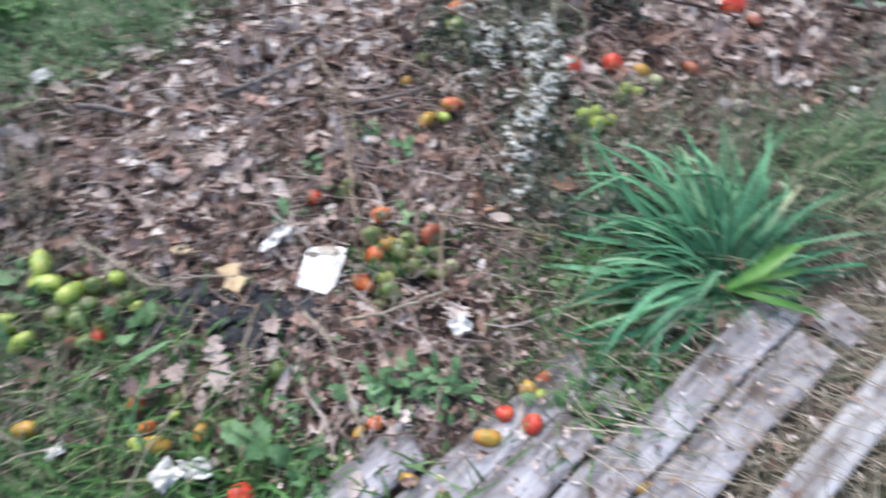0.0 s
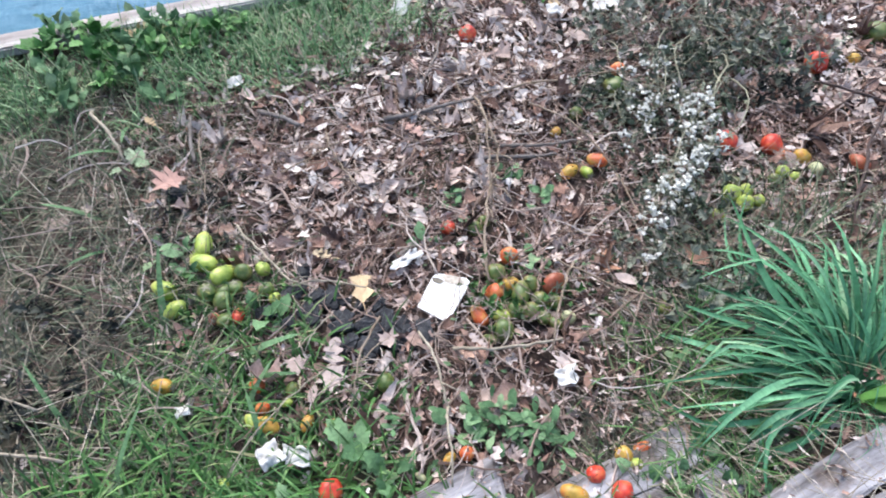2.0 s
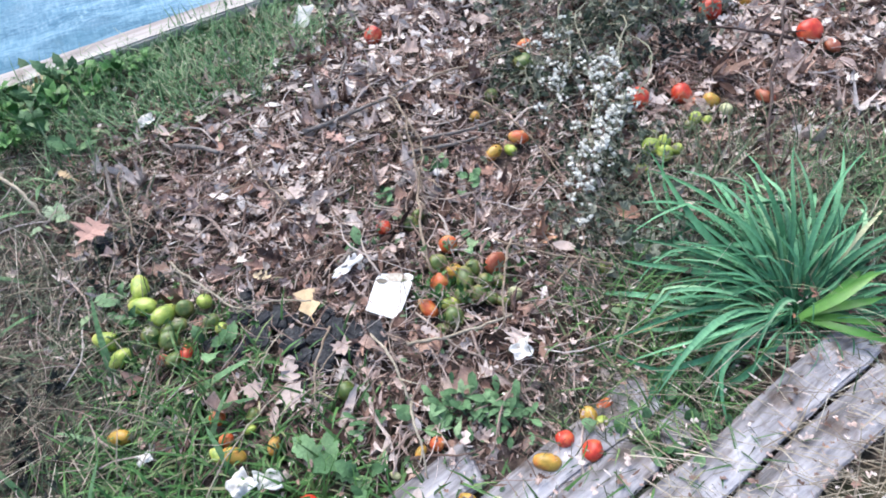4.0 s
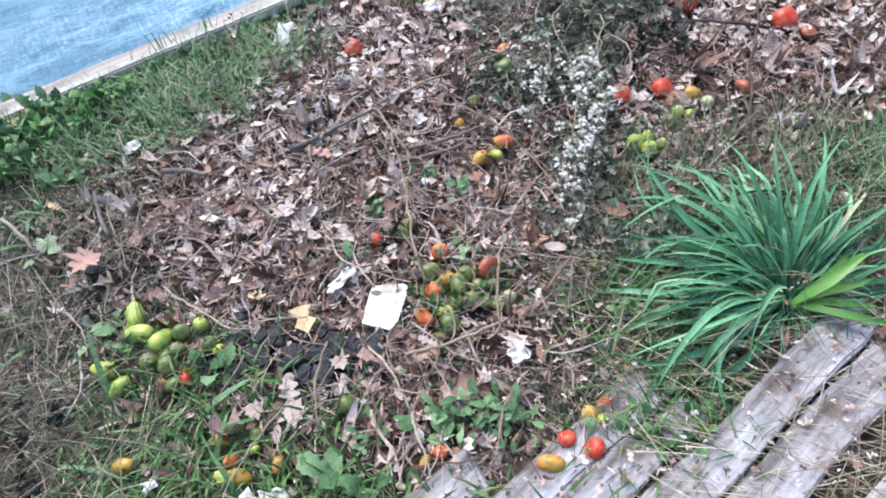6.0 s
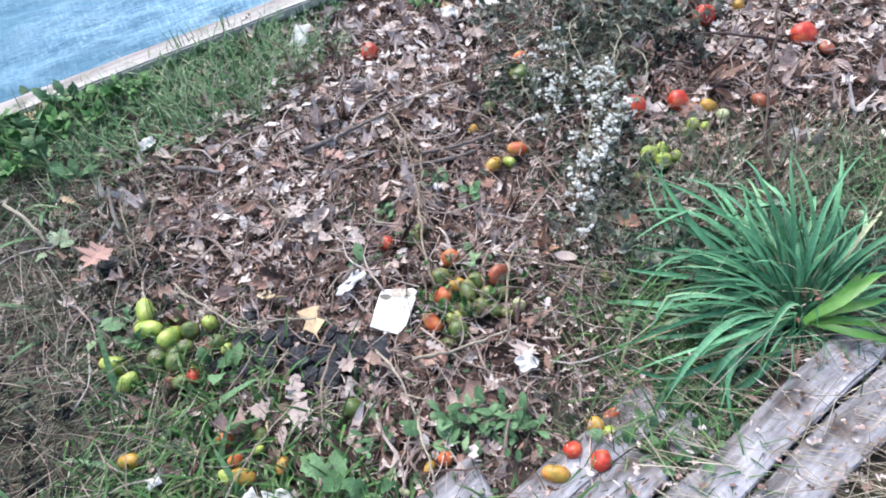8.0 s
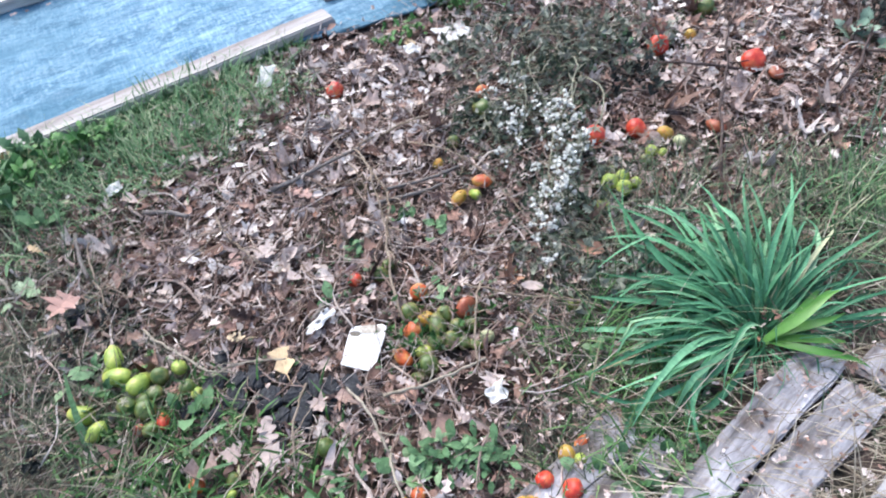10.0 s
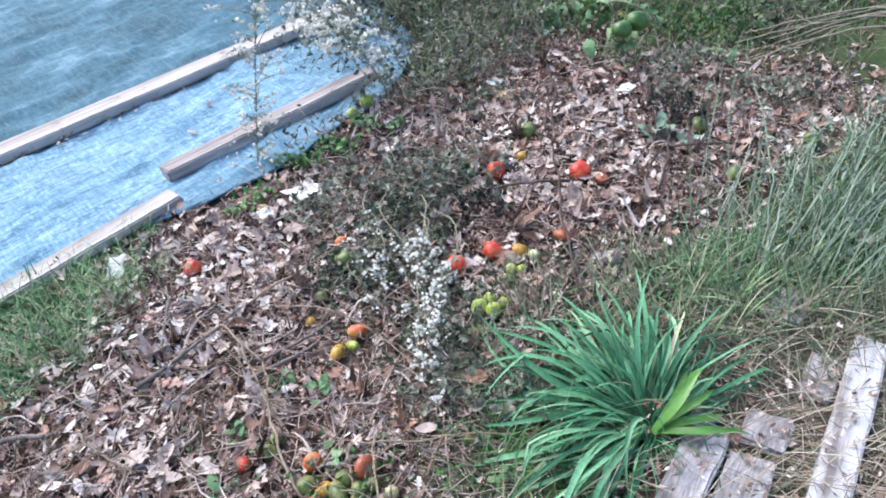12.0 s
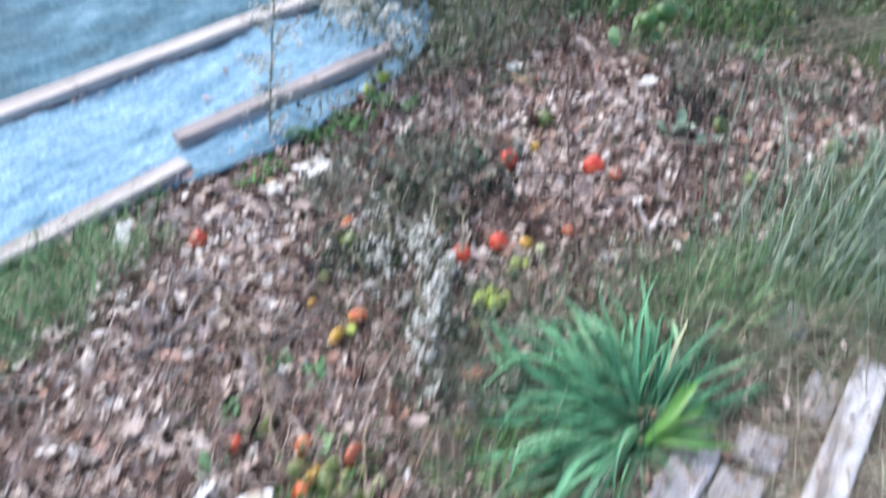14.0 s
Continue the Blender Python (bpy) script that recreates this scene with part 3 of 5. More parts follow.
LEFT = [(-0.563, 1.225, 0.07, "l"), (-0.540, 1.173, 0.072, "l"), (-0.569, 1.199, 0.042, "l"), (-0.487, 1.151, 0.068, "l"), (-0.446, 1.168, 0.040, "G"), (-0.407, 1.186, 0.035, "L"), (-0.448, 1.126, 0.036, "G"), (-0.459, 1.088, 0.045, "G"),
        (-0.504, 1.105, 0.043, "G"), (-0.470, 1.113, 0.036, "G"), (-0.381, 1.135, 0.035, "G"), (-0.356, 1.119, 0.029, "L"), (-0.596, 1.091, 0.066, "l"), (-0.557, 1.050, 0.06, "l"), (-0.416, 1.061, 0.044, "r"), (-0.462, 1.046, 0.034, "B"),
        (-0.439, 1.044, 0.035, "G")]
WEEDS = [(-0.505, 0.881, 0.051, "y"), (-0.321, 0.918, 0.032, "O"), (-0.253, 0.895, 0.028, "l"), (-0.272, 0.841, 0.054, "y"), (-0.303, 0.843, 0.040, "l"), (-0.294, 0.875, 0.029, "O"), (-0.200, 0.862, 0.039, "y"), (-0.151, 0.867, 0.030, "O"),
         (-0.251, 0.924, 0.031, "G"), (0.078, 0.845, 0.031, "y"), (0.108, 0.860, 0.029, "O"), (0.110, 0.919, 0.038, "p"), (0.033, 0.804, 0.024, "p"), (-0.118, 0.747, 0.046, "R"), (0.163, 0.758, 0.038, "y"), (0.216, 0.758, 0.025, "p"),
         (-0.239, 0.672, 0.031, "l"), (-0.311, 0.721, 0.034, "l"), (-0.285, 0.699, 0.027, "l"), (0.221, 0.724, 0.029, "G")]
BOARDS = [(0.390, 0.843, 0.040, "R"), (0.342, 0.865, 0.036, "R"), (0.306, 0.823, 0.055, "y"), (0.424, 0.933, 0.039, "o"), (0.391, 0.912, 0.034, "Y"), (0.413, 0.900, 0.029, "L"), (0.566, 0.724, 0.044, "y")]
BACK = [(-0.113, 2.165, 0.056, "R"), (0.239, 1.643, 0.057, "y"), (0.283, 1.653, 0.048, "l"), (0.307, 1.687, 0.061, "o"), (0.336, 1.977, 0.076, "G"), (0.344, 2.057, 0.046, "O"), (0.241, 1.868, 0.039, "G"), (0.192, 1.786, 0.032, "Y"),
        (0.630, 1.616, 0.049, "L"), (0.649, 1.668, 0.031, "G"), (0.667, 1.637, 0.037, "L"), (0.660, 1.592, 0.042, "L"), (0.694, 1.608, 0.031, "L"), (0.598, 1.544, 0.035, "L"), (0.633, 1.810, 0.060, "R"), (0.752, 1.831, 0.059, "R"),
        (0.826, 1.805, 0.045, "Y"), (0.790, 1.802, 0.033, "O"), (0.857, 1.769, 0.037, "P"), (0.773, 1.742, 0.036, "L")]
FAR = [(0.748, 1.708, 0.035, "G"), (0.800, 1.731, 0.029, "L"), (0.964, 1.798, 0.066, "B"), (1.157, 2.062, 0.086, "R"), (1.207, 2.006, 0.056, "B"), (0.915, 2.205, 0.078, "R"), (1.119, 2.402, 0.071, "G"), (1.031, 2.259, 0.043, "Y"), (1.650, 2.126, 0.075, "G"), (1.902, 1.875, 0.075, "G"), (1.569, 1.828, 0.055, "G"),
       (0.635, 2.943, 0.060, "L"), (0.560, 2.874, 0.050, "L")]
ALL_FRUIT = MIDDLE + LEFT + WEEDS + BOARDS + BACK + FAR


def under_fruit(x, y):
    return any((x - fx) ** 2 + (y - fy + 0.2 * d) ** 2 < (0.62 * d) ** 2 for fx, fy, d, _ in ALL_FRUIT)


# ---- dead leaves, shredded stalks ----
ON_BOARDS = ((-0.3, 0.632, 0.558), (-0.2, 0.99, 0.462), (-0.15, 0.87, 0.382))


def on_board(x, y):
    along, across = 0.8 * x + 0.6 * y, -0.6 * x + 0.8 * y
    return any(a < along < b - 0.01 and abs(across - c) < 0.036 for a, b, c in ON_BOARDS)


BED = [(0.0, 2.32, 0.35, 0.15), (2.05, 2.2, 0.35, 0.28), (0.75, 2.72, 0.3, 0.2), (0.0, 1.6, 0.85, 0.62), (1.15, 2.3, 0.85, 0.62), (0.02, 1.05, 0.42, 0.3), (0.4, 2.1, 0.75, 0.45), (1.55, 2.85, 0.5, 0.45), (-0.1, 2.15, 0.4, 0.25), (0.75, 1.75, 0.45, 0.3)]
FRUIT_PILES = [(0.17, 1.22, 0.15, 0.15), (-0.47, 1.12, 0.18, 0.13), (-0.2, 1.11, 0.17, 0.08), (0.0, 1.2, 0.08, 0.08), (0.3, 1.66, 0.1, 0.06), (0.8, 1.8, 0.12, 0.08), (0.65, 1.62, 0.08, 0.06), (0.4, 0.87, 0.12, 0.12)]
rng = random.Random(11)
h = Heap()
for x, y in scatter(25000, (-1.1, 2.5, 0.8, 3.6), lambda x, y: in_blobs(x, y, BED), rng):
    if abs(x) < 0.05 and abs(y - 1.2) < 0.06 or abs(x + 0.2) < 0.13 and abs(y - 1.1) < 0.06 and rng.random() < 0.9 or on_board(x, y) or under_fruit(x, y):
        continue
    shape = rng.choices(("oak", "maple", "oval", "shard", "lance"), (4, 1.2, 2, 4, 5))[0]
    size = min(0.075, 0.009 + rng.expovariate(1 / 0.0125)) * (1.5 if shape == "lance" else 1.0)
    v, f = leaf_geometry(shape, size, rng.uniform(-0.5, 0.9), rng.uniform(-0.6, 1.6), rng)
    tilt = rng.gauss(0, 28), rng.gauss(0, 28)
    h.add(v, f, pose(x, y, relief(x, y) + rng.uniform(0.002, 0.026) + 0.025 * on_tarp(x, y), tilt[0], tilt[1], rng.uniform(0, 360)))
litter = tagged(new("leaf_litter", h.mesh("leaf_litter", LITTER, True)), "thick litter of curled brown and pale dead leaves", "dead leaves", kind="stuff")
leaf_kinds = []
for k in range(48):
    v, f = leaf_geometry(("oak", "oak", "maple", "oval", "shard")[k % 5], 1.0, rng.uniform(-0.4, 0.8), rng.uniform(-0.1, 1.5), rng, True)
    leaf_kinds.append(mesh_of("leaf", v, f, (LITTER_LEAF, LITTER_PALE)[k % 3 == 0], True))
for x, y in scatter(300, (-0.95, 2.0, 0.9, 3.0), lambda x, y: in_blobs(x, y, BED) and not in_blobs(x, y, FRUIT_PILES), rng, 0.05):
    if not on_board(x, y) and not under_fruit(x, y) and not under_fruit(x, y + 0.035):
        part("leaf", rng.choice(leaf_kinds), litter, "", pose(x, y, relief(x, y) + rng.uniform(0.026, 0.036), rng.gauss(0, 13), rng.gauss(0, 13), rng.uniform(0, 360)) @ Matrix.Scale(rng.uniform(0.034, 0.072), 4))

h = Heap()
for x, y in scatter(1500, (-1.8, 3.2, 0.4, 3.6), lambda x, y: True, rng):
    size = min(0.07, 0.018 + rng.expovariate(1 / 0.014))
    v, f = leaf_geometry(rng.choice(("oak", "shard", "oval")), size, rng.uniform(-0.3, 0.5), rng.uniform(-0.4, 0.9), rng)
    h.add(v, f, pose(x, y, relief(x, y) + rng.uniform(0.002, 0.018), rng.gauss(0, 25), rng.gauss(0, 25), rng.uniform(0, 360)))
f_heap = Heap()
for x, y in scatter(460, (-0.9, 2.2, 1.2, 3.4), lambda x, y: in_blobs(x, y, BED) and not under_fruit(x, y), rng):
    v, f = leaf_geometry(rng.choice(("shard", "oval", "lance", "maple")), rng.uniform(0.016, 0.042), rng.uniform(-0.2, 0.3), rng.uniform(-0.2, 0.5), rng)
    f_heap.add(v, f, pose(x, y, relief(x, y) + rng.uniform(0.022, 0.034), rng.gauss(0, 22), rng.gauss(0, 22), rng.uniform(0, 360)))
PALE_DRIFT = [(0.0, 2.28, 0.3, 0.13), (-0.15, 2.1, 0.3, 0.16), (-0.3, 1.85, 0.25, 0.15), (0.1, 2.0, 0.25, 0.2), (-0.35, 1.5, 0.2, 0.15), (1.2, 2.3, 0.4, 0.3)]
for x, y in scatter(680, (-0.8, 1.7, 1.3, 2.8), lambda x, y: in_blobs(x, y, PALE_DRIFT) and not under_fruit(x, y), rng, 0.05):
    v, f = leaf_geometry(rng.choice(("oak", "shard", "oval", "lance", "maple")), rng.uniform(0.02, 0.055), rng.uniform(-0.3, 0.4), rng.uniform(-0.2, 0.7), rng)
    f_heap.add(v, f, pose(x, y, relief(x, y) + rng.uniform(0.022, 0.036), rng.gauss(0, 20), rng.gauss(0, 20), rng.uniform(0, 360)))
tagged(new("bleached_flakes", f_heap.mesh("bleached_flakes", FLAKE)), "bleached flakes of leaf and husk on the litter", "dead leaves", kind="stuff")
for x, y in scatter(420, (0.5, 2.1, 1.75, 3.1), lambda x, y: in_blobs(x, y, BED) and not under_fruit(x, y + 0.035), rng):
    v, f = leaf_geometry(rng.choice(("oak", "maple", "oval", "oak")), rng.uniform(0.035, 0.07), rng.uniform(-0.2, 0.5), rng.uniform(-0.2, 0.9), rng, True)
    h.add(v, f, pose(x, y, relief(x, y) + rng.uniform(0.022, 0.034), rng.gauss(0, 16), rng.gauss(0, 16), rng.uniform(0, 360)))
tagged(new("stray_leaves", h.mesh("stray_leaves", LITTER)), "stray dead leaves among grass and weeds", "dead leaves", kind="stuff")

h = Heap()
for x, y in scatter(9500, (-1.1, 2.2, 0.8, 3.6), lambda x, y: in_blobs(x, y, BED), rng):
    if on_board(x, y) and rng.random() < 0.85 or under_fruit(x, y):
        continue
    l, r, a = rng.uniform(0.015, 0.085), 0.0006 + rng.expovariate(1 / 0.0009), rng.uniform(0, 6.283)
    z = relief(x, y) + rng.uniform(0.003, 0.026)
    d = Vector((math.cos(a), math.sin(a), rng.gauss(0, 0.25))) * (l / 2)
    c = Vector((x, y, z))
    h.add(*tube((c - d, c + Vector((rng.gauss(0, 0.1), rng.gauss(0, 0.1), 0.05)) * l, c + d), r, r * 0.6, 3))
shreds = tagged(new("shredded_stalks", h.mesh("shredded_stalks", CHIP)), "shredded dry stalks and wood bits among dead leaves", "plant debris", kind="stuff")
shred_kinds = [mesh_of("stalk", *tube(bent((-0.5, 0, 0), (0.5, 0, 0), rng, 3, 0.1, rng.uniform(0, 0.05)), r, r * 0.7, 5), LONE_STEM) for r in (0.03, 0.045, 0.06, 0.08) for _ in range(6)]
for x, y in scatter(280, (-0.7, 0.75, 0.95, 2.1), lambda x, y: in_blobs(x, y, BED) and not in_blobs(x, y, FRUIT_PILES), rng, 0.03):
    part("stalk", rng.choice(shred_kinds), shreds, "", pose(x, y, relief(x, y) + rng.uniform(0.026, 0.036), 0, rng.gauss(0, 9), rng.uniform(0, 360)) @ Matrix.Scale(rng.uniform(0.02, 0.06), 4))

h = Heap()
for x, y in scatter(2050, (-1.3, 2.3, 0.75, 3.5), lambda x, y: in_blobs(x, y, BED + [(-0.8, 1.3, 0.4, 0.5)]) and not in_blobs(x, y, [(-0.2, 1.11, 0.16, 0.07), (0.0, 1.2, 0.06, 0.07)]), rng):
    l, a, z = rng.uniform(0.06, 0.2), rng.uniform(0, 6.283), relief(x, y) + rng.uniform(0.02, 0.04)
    d = Vector((math.cos(a), math.sin(a), rng.gauss(0, 0.06))) * (l / 2)
    c, r = Vector((x, y, z)), 0.0006 + rng.expovariate(1 / 0.0007)
    h.add(*tube(bent(c - d, c + d, rng, 5, 0.12, rng.uniform(0, 0.015)), r, r * 0.5, 4))
loose = tagged(new("loose_stems", h.mesh("loose_stems", CHIP)), "thin dry stems lying criss-cross over the litter", "plant debris", kind="stuff")
stem_kinds = [mesh_of("stem", *tube(bent((-0.5, 0, 0), (0.5, 0, 0), rng, 6, 0.12, rng.uniform(0, 0.06)), r, r * 0.5, 5), LONE_STEM, True) for r in (0.007, 0.009, 0.011, 0.013, 0.016, 0.02) for _ in range(5)]
for x, y in scatter(280, (-0.7, 0.75, 0.95, 2.1), lambda x, y: in_blobs(x, y, BED) and not in_blobs(x, y, FRUIT_PILES), rng, 0.03):
    part("stem", rng.choice(stem_kinds), loose, "", pose(x, y, relief(x, y) + rng.uniform(0.03, 0.042), 0, rng.gauss(0, 4), rng.uniform(0, 360)) @ Matrix.Scale(rng.uniform(0.06, 0.18), 4))

h = Heap()
for x, y in scatter(1300, (-0.2, 1.5, 0.45, 1.2), lambda x, y: -0.15 < -0.6 * x + 0.8 * y - 0.15 < 0.47, rng):
    size = min(0.032, 0.006 + rng.expovariate(1 / 0.006))
    v, f = leaf_geometry(rng.choice(("oak", "shard", "lance")), size, rng.uniform(-0.2, 0.4), rng.uniform(-0.2, 0.8), rng)
    h.add(v, f, pose(x, y, 0.042 + rng.uniform(0, 0.006), rng.gauss(0, 12), rng.gauss(0, 12), rng.uniform(0, 360)))
tagged(new("board_debris", h.mesh("board_debris", LITTER)), "crumbled leaf bits scattered over the boards", "plant debris", kind="stuff")

h = Heap()
for x, y in scatter(1000, (-1.2, 2.2, 0.75, 3.2), lambda x, y: noise.noise((x * 3.3, y * 3.3, 9.0)) > 0.12 + 0.25 * (y > 1.5) and in_blobs(x, y, BED + [(-0.7, 1.2, 0.4, 0.5), (0.5, 1.2, 0.3, 0.3)]), rng, 0.03):
    v, f = leaf_geometry(rng.choice(("oval", "toothed", "lance")), rng.uniform(0.008, 0.02), rng.uniform(-0.4, 0.2), rng.uniform(0, 0.5), rng)
    h.add(v, f, pose(x, y, relief(x, y) + rng.uniform(0.015, 0.04), rng.gauss(0, 25), rng.gauss(0, 25), rng.uniform(0, 360)))
tagged(new("ground_cover", h.mesh("ground_cover", CREEPER)), "small creeping green weeds among the litter", "weeds", kind="stuff")

# added leaf crumbs stand in for flecks of shade beside the long timber
h = Heap()
for _ in range(150):
    u = rng.random()
    x, y = -1.6 + 2.4 * u + rng.gauss(0, 0.03), 2.853 + 1.147 * u + rng.gauss(0, 0.02)
    v, f = leaf_geometry(rng.choice(("oak", "shard", "lance")), rng.uniform(0.01, 0.035), rng.uniform(-0.2, 0.4), rng.uniform(-0.2, 0.8), rng)
    h.add(v, f, pose(x, y, relief(x, y) + rng.uniform(0.036, 0.048), rng.gauss(0, 14), rng.gauss(0, 14), rng.uniform(0, 360)))
tagged(new("tarp_debris", h.mesh("tarp_debris", LITTER)), "leaf crumbs put in for dark shade flecks along a timber", "plant debris", kind="stuff")

# ---- grass ----
rng = random.Random(21)
LAWN = [(-0.7, 2.2, 0.35, 0.1), (-1.1, 1.98, 0.3, 0.12), (-0.85, 2.08, 0.5, 0.3), (-1.25, 1.85, 0.55, 0.35), (-0.55, 2.22, 0.3, 0.13), (-1.7, 1.4, 0.6, 0.6)]
grass("lawn_grass", scatter(7500, (-2.3, -0.2, 0.8, 2.6), lambda x, y: in_blobs(x, y, LAWN) and (x > -0.78 or noise.noise((x * 4, y * 4, 2.0)) > 0.05), rng, 0.05, -0.02), LAWN_BLUE, rng, (0.05, 0.15), 0.0042, (0.1, 1.1), (0.3, 1.6), label="lush green grass growing beside the blue tarp")
LOWER = [(-0.48, 0.85, 0.12, 0.13), (-0.32, 0.86, 0.26, 0.2), (-0.3, 0.66, 0.28, 0.16), (-0.48, 0.72, 0.14, 0.14), (-0.42, 1.03, 0.16, 0.08), (0.05, 0.66, 0.3, 0.1)]
grass("weedy_grass", scatter(2200, (-1.4, 0.4, 0.3, 1.6), lambda x, y: in_blobs(x, y, LOWER), rng, 0.05), SHADY, rng, (0.04, 0.12), 0.006, (0.2, 1.2), (0.3, 1.5), label="green weedy grass round fallen tomatoes")
grass("front_grass", scatter(800, (-1.0, 0.2, 0.35, 0.8), lambda x, y: in_blobs(x, y, [(-0.28, 0.6, 0.36, 0.13)]), rng, 0.04), GREEN, rng, (0.06, 0.17), 0.006, (0.1, 1.0), (0.3, 1.5), label="green grass in front of the fallen tomatoes")
SHABBY = [(-0.85, 0.95, 0.4, 0.5), (-1.0, 1.4, 0.35, 0.3), (-0.8, 0.6, 0.5, 0.3)]
grass("matted_grass", scatter(4600, (-1.7, -0.2, 0.2, 1.8), lambda x, y: in_blobs(x, y, SHABBY), rng, 0.08), FADED, rng, (0.05, 0.17), 0.0034, (0.7, 1.5), (0.0, 0.6), label="matted dull green and brown grass", n=4)
RIGHT = [(1.2, 1.45, 0.35, 0.15), (1.75, 1.3, 0.5, 0.26), (0.85, 1.45, 0.35, 0.2), (2.2, 1.55, 0.4, 0.25)]
grass("rough_grass", scatter(5000, (0.3, 3.4, 0.8, 3.2), lambda x, y: in_blobs(x, y, RIGHT), rng, 0.08), DULL, rng, (0.05, 0.2), 0.0036, (0.3, 1.4), (0.1, 1.0), label="rough dull grass behind the strap-leaved clump", n=4)
grass("green_tufts", scatter(2300, (0.8, 3.4, 0.7, 3.4), lambda x, y: in_blobs(x, y, [(1.25, 1.5, 0.35, 0.1), (2.2, 2.8, 0.6, 0.2), (1.9, 1.5, 0.4, 0.3), (1.4, 0.8, 0.2, 0.12)]), rng, 0.06), LAWN_BLUE, rng, (0.06, 0.15), 0.004, (0.2, 1.1), (0.3, 1.2), label="green grass tufts among rough dry growth")
grass("shady_grass", scatter(720, (0.3, 0.8, 0.78, 1.45), lambda x, y: in_blobs(x, y, [(0.55, 1.12, 0.18, 0.14), (0.56, 0.87, 0.11, 0.06), (0.63, 0.95, 0.08, 0.05), (0.47, 0.85, 0.08, 0.04), (0.43, 0.9, 0.06, 0.04)]), rng, 0.03), SHADY, rng, (0.06, 0.17), 0.0042, (0.5, 1.4), (0.1, 0.9), label="dark green grass between litter and strap leaves", n=4)
grass("dense_grass", scatter(2600, (1.0, 2.6, 0.9, 1.9), lambda x, y: in_blobs(x, y, [(1.45, 1.45, 0.35, 0.14), (1.85, 1.42, 0.4, 0.2), (2.2, 1.5, 0.3, 0.2)]), rng, 0.05), LAWN_BLUE, rng, (0.06, 0.16), 0.0042, (0.2, 1.1), (0.2, 1.1), label="dense green grass beside the bed", n=4)
STRAW = [(0.85, 0.62, 0.35, 0.16), (1.1, 0.95, 0.2, 0.2), (1.35, 0.95, 0.3, 0.25), (1.25, 1.25, 0.25, 0.15), (1.15, 1.1, 0.2, 0.12)]
grass("dry_straw", scatter(1050, (0.3, 1.9, 0.4, 1.6), lambda x, y: in_blobs(x, y, STRAW), rng, 0.07), DRY, rng, (0.06, 0.24), 0.0028, (0.7, 1.45), (0.1, 0.8), label="bleached dry grass lying over the old boards", n=5)
grass("straw_undergrowth", scatter(800, (0.8, 1.9, 0.5, 1.6), lambda x, y: in_blobs(x, y, STRAW[1:]), rng, 0.07), DULL, rng, (0.04, 0.13), 0.0032, (0.5, 1.4), (0.1, 0.9), label="dull low grass between dry straw and boards", n=4)
grass("fading_grass", scatter(900, (0.3, 0.85, 1.05, 1.5), lambda x, y: in_blobs(x, y, [(0.57, 1.26, 0.19, 0.17)]), rng, 0.04), FADED, rng, (0.05, 0.16), 0.0032, (0.6, 1.5), (0.0, 0.7), label="fading grey-green grass beside the strap leaves", n=4)
grass("dead_tangle", scatter(1100, (0.25, 0.8, 0.74, 1.1), lambda x, y: in_blobs(x, y, [(0.42, 0.93, 0.12, 0.06), (0.36, 0.9, 0.06, 0.05), (0.45, 0.8, 0.08, 0.04), (0.59, 0.87, 0.11, 0.07), (0.5, 0.95, 0.1, 0.06), (0.56, 1.02, 0.1, 0.04)]), rng, 0.04), FADED, rng, (0.05, 0.15), 0.0026, (0.8, 1.5), (0.0, 0.5), label="dead brown grass matted over the boards", n=4)
grass("straw_threads", scatter(340, (0.4, 1.1, 0.7, 1.12), lambda x, y: True, rng), DRY, rng, (0.12, 0.32), 0.002, (0.8, 1.3), (0.1, 0.6), heading=-0.5, label="thin bleached stalks trailing over the boards", n=5)
grass("matted_green", scatter(1500, (-1.5, -0.3, 0.3, 1.7), lambda x, y: in_blobs(x, y, SHABBY), rng, 0.08), DULL, rng, (0.05, 0.17), 0.0036, (0.5, 1.4), (0.1, 0.8), label="dull green blades among matted grass", n=4)
grass("timber_fringe", [(x, tarp_edge(x) - rng.uniform(0.005, 0.06)) for x in (rng.uniform(-1.25, -0.25) for _ in range(900))], LAWN_BLUE, rng, (0.05, 0.12), 0.004, (0.2, 1.1), (0.3, 1.3), label="green grass growing against the tarp's timber")
grass("bleached_stalks", scatter(480, (-1.3, -0.35, 0.4, 1.4), lambda x, y: in_blobs(x, y, SHABBY), rng, 0.08), DRY, rng, (0.1, 0.3), 0.0022, (1.0, 1.5), (0.0, 0.3), label="bleached stalks lying over matted grass", n=4)
grass("tall_grass", scatter(170, (1.2, 2.7, 1.0, 2.0), lambda x, y: in_blobs(x, y, [(1.45, 1.4, 0.2, 0.12), (1.8, 1.35, 0.35, 0.2)]), rng), TALL, rng, (0.25, 0.6), 0.0036, (0.7, 1.15), (0.0, 0.5), heading=0.62, label="tall pale green grass leaning over the bed's edge", n=7)
grass("tall_straw", scatter(90, (1.8, 3.1, 2.0, 3.2), lambda x, y: True, rng), DRY, rng, (0.3, 0.7), 0.003, (0.7, 1.4), (0.1, 0.6), heading=3.6, label="long bleached stalks bent over the grass", n=7)
grass("outer_lawn", scatter(9000, (-3.2, 4.2, -1.6, 4.0), lambda x, y: (x - 0.4) ** 2 / 2.4 + (y - 1.8) ** 2 / 1.7 > 1.25 and not (-0.3 < x < 1.6 and 0.0 < y < 1.2), rng, 0.05, -0.06), DULL, rng, (0.04, 0.12), 0.006, (0.2, 1.2), (0.2, 1.2), label="worn short grass round the bed")
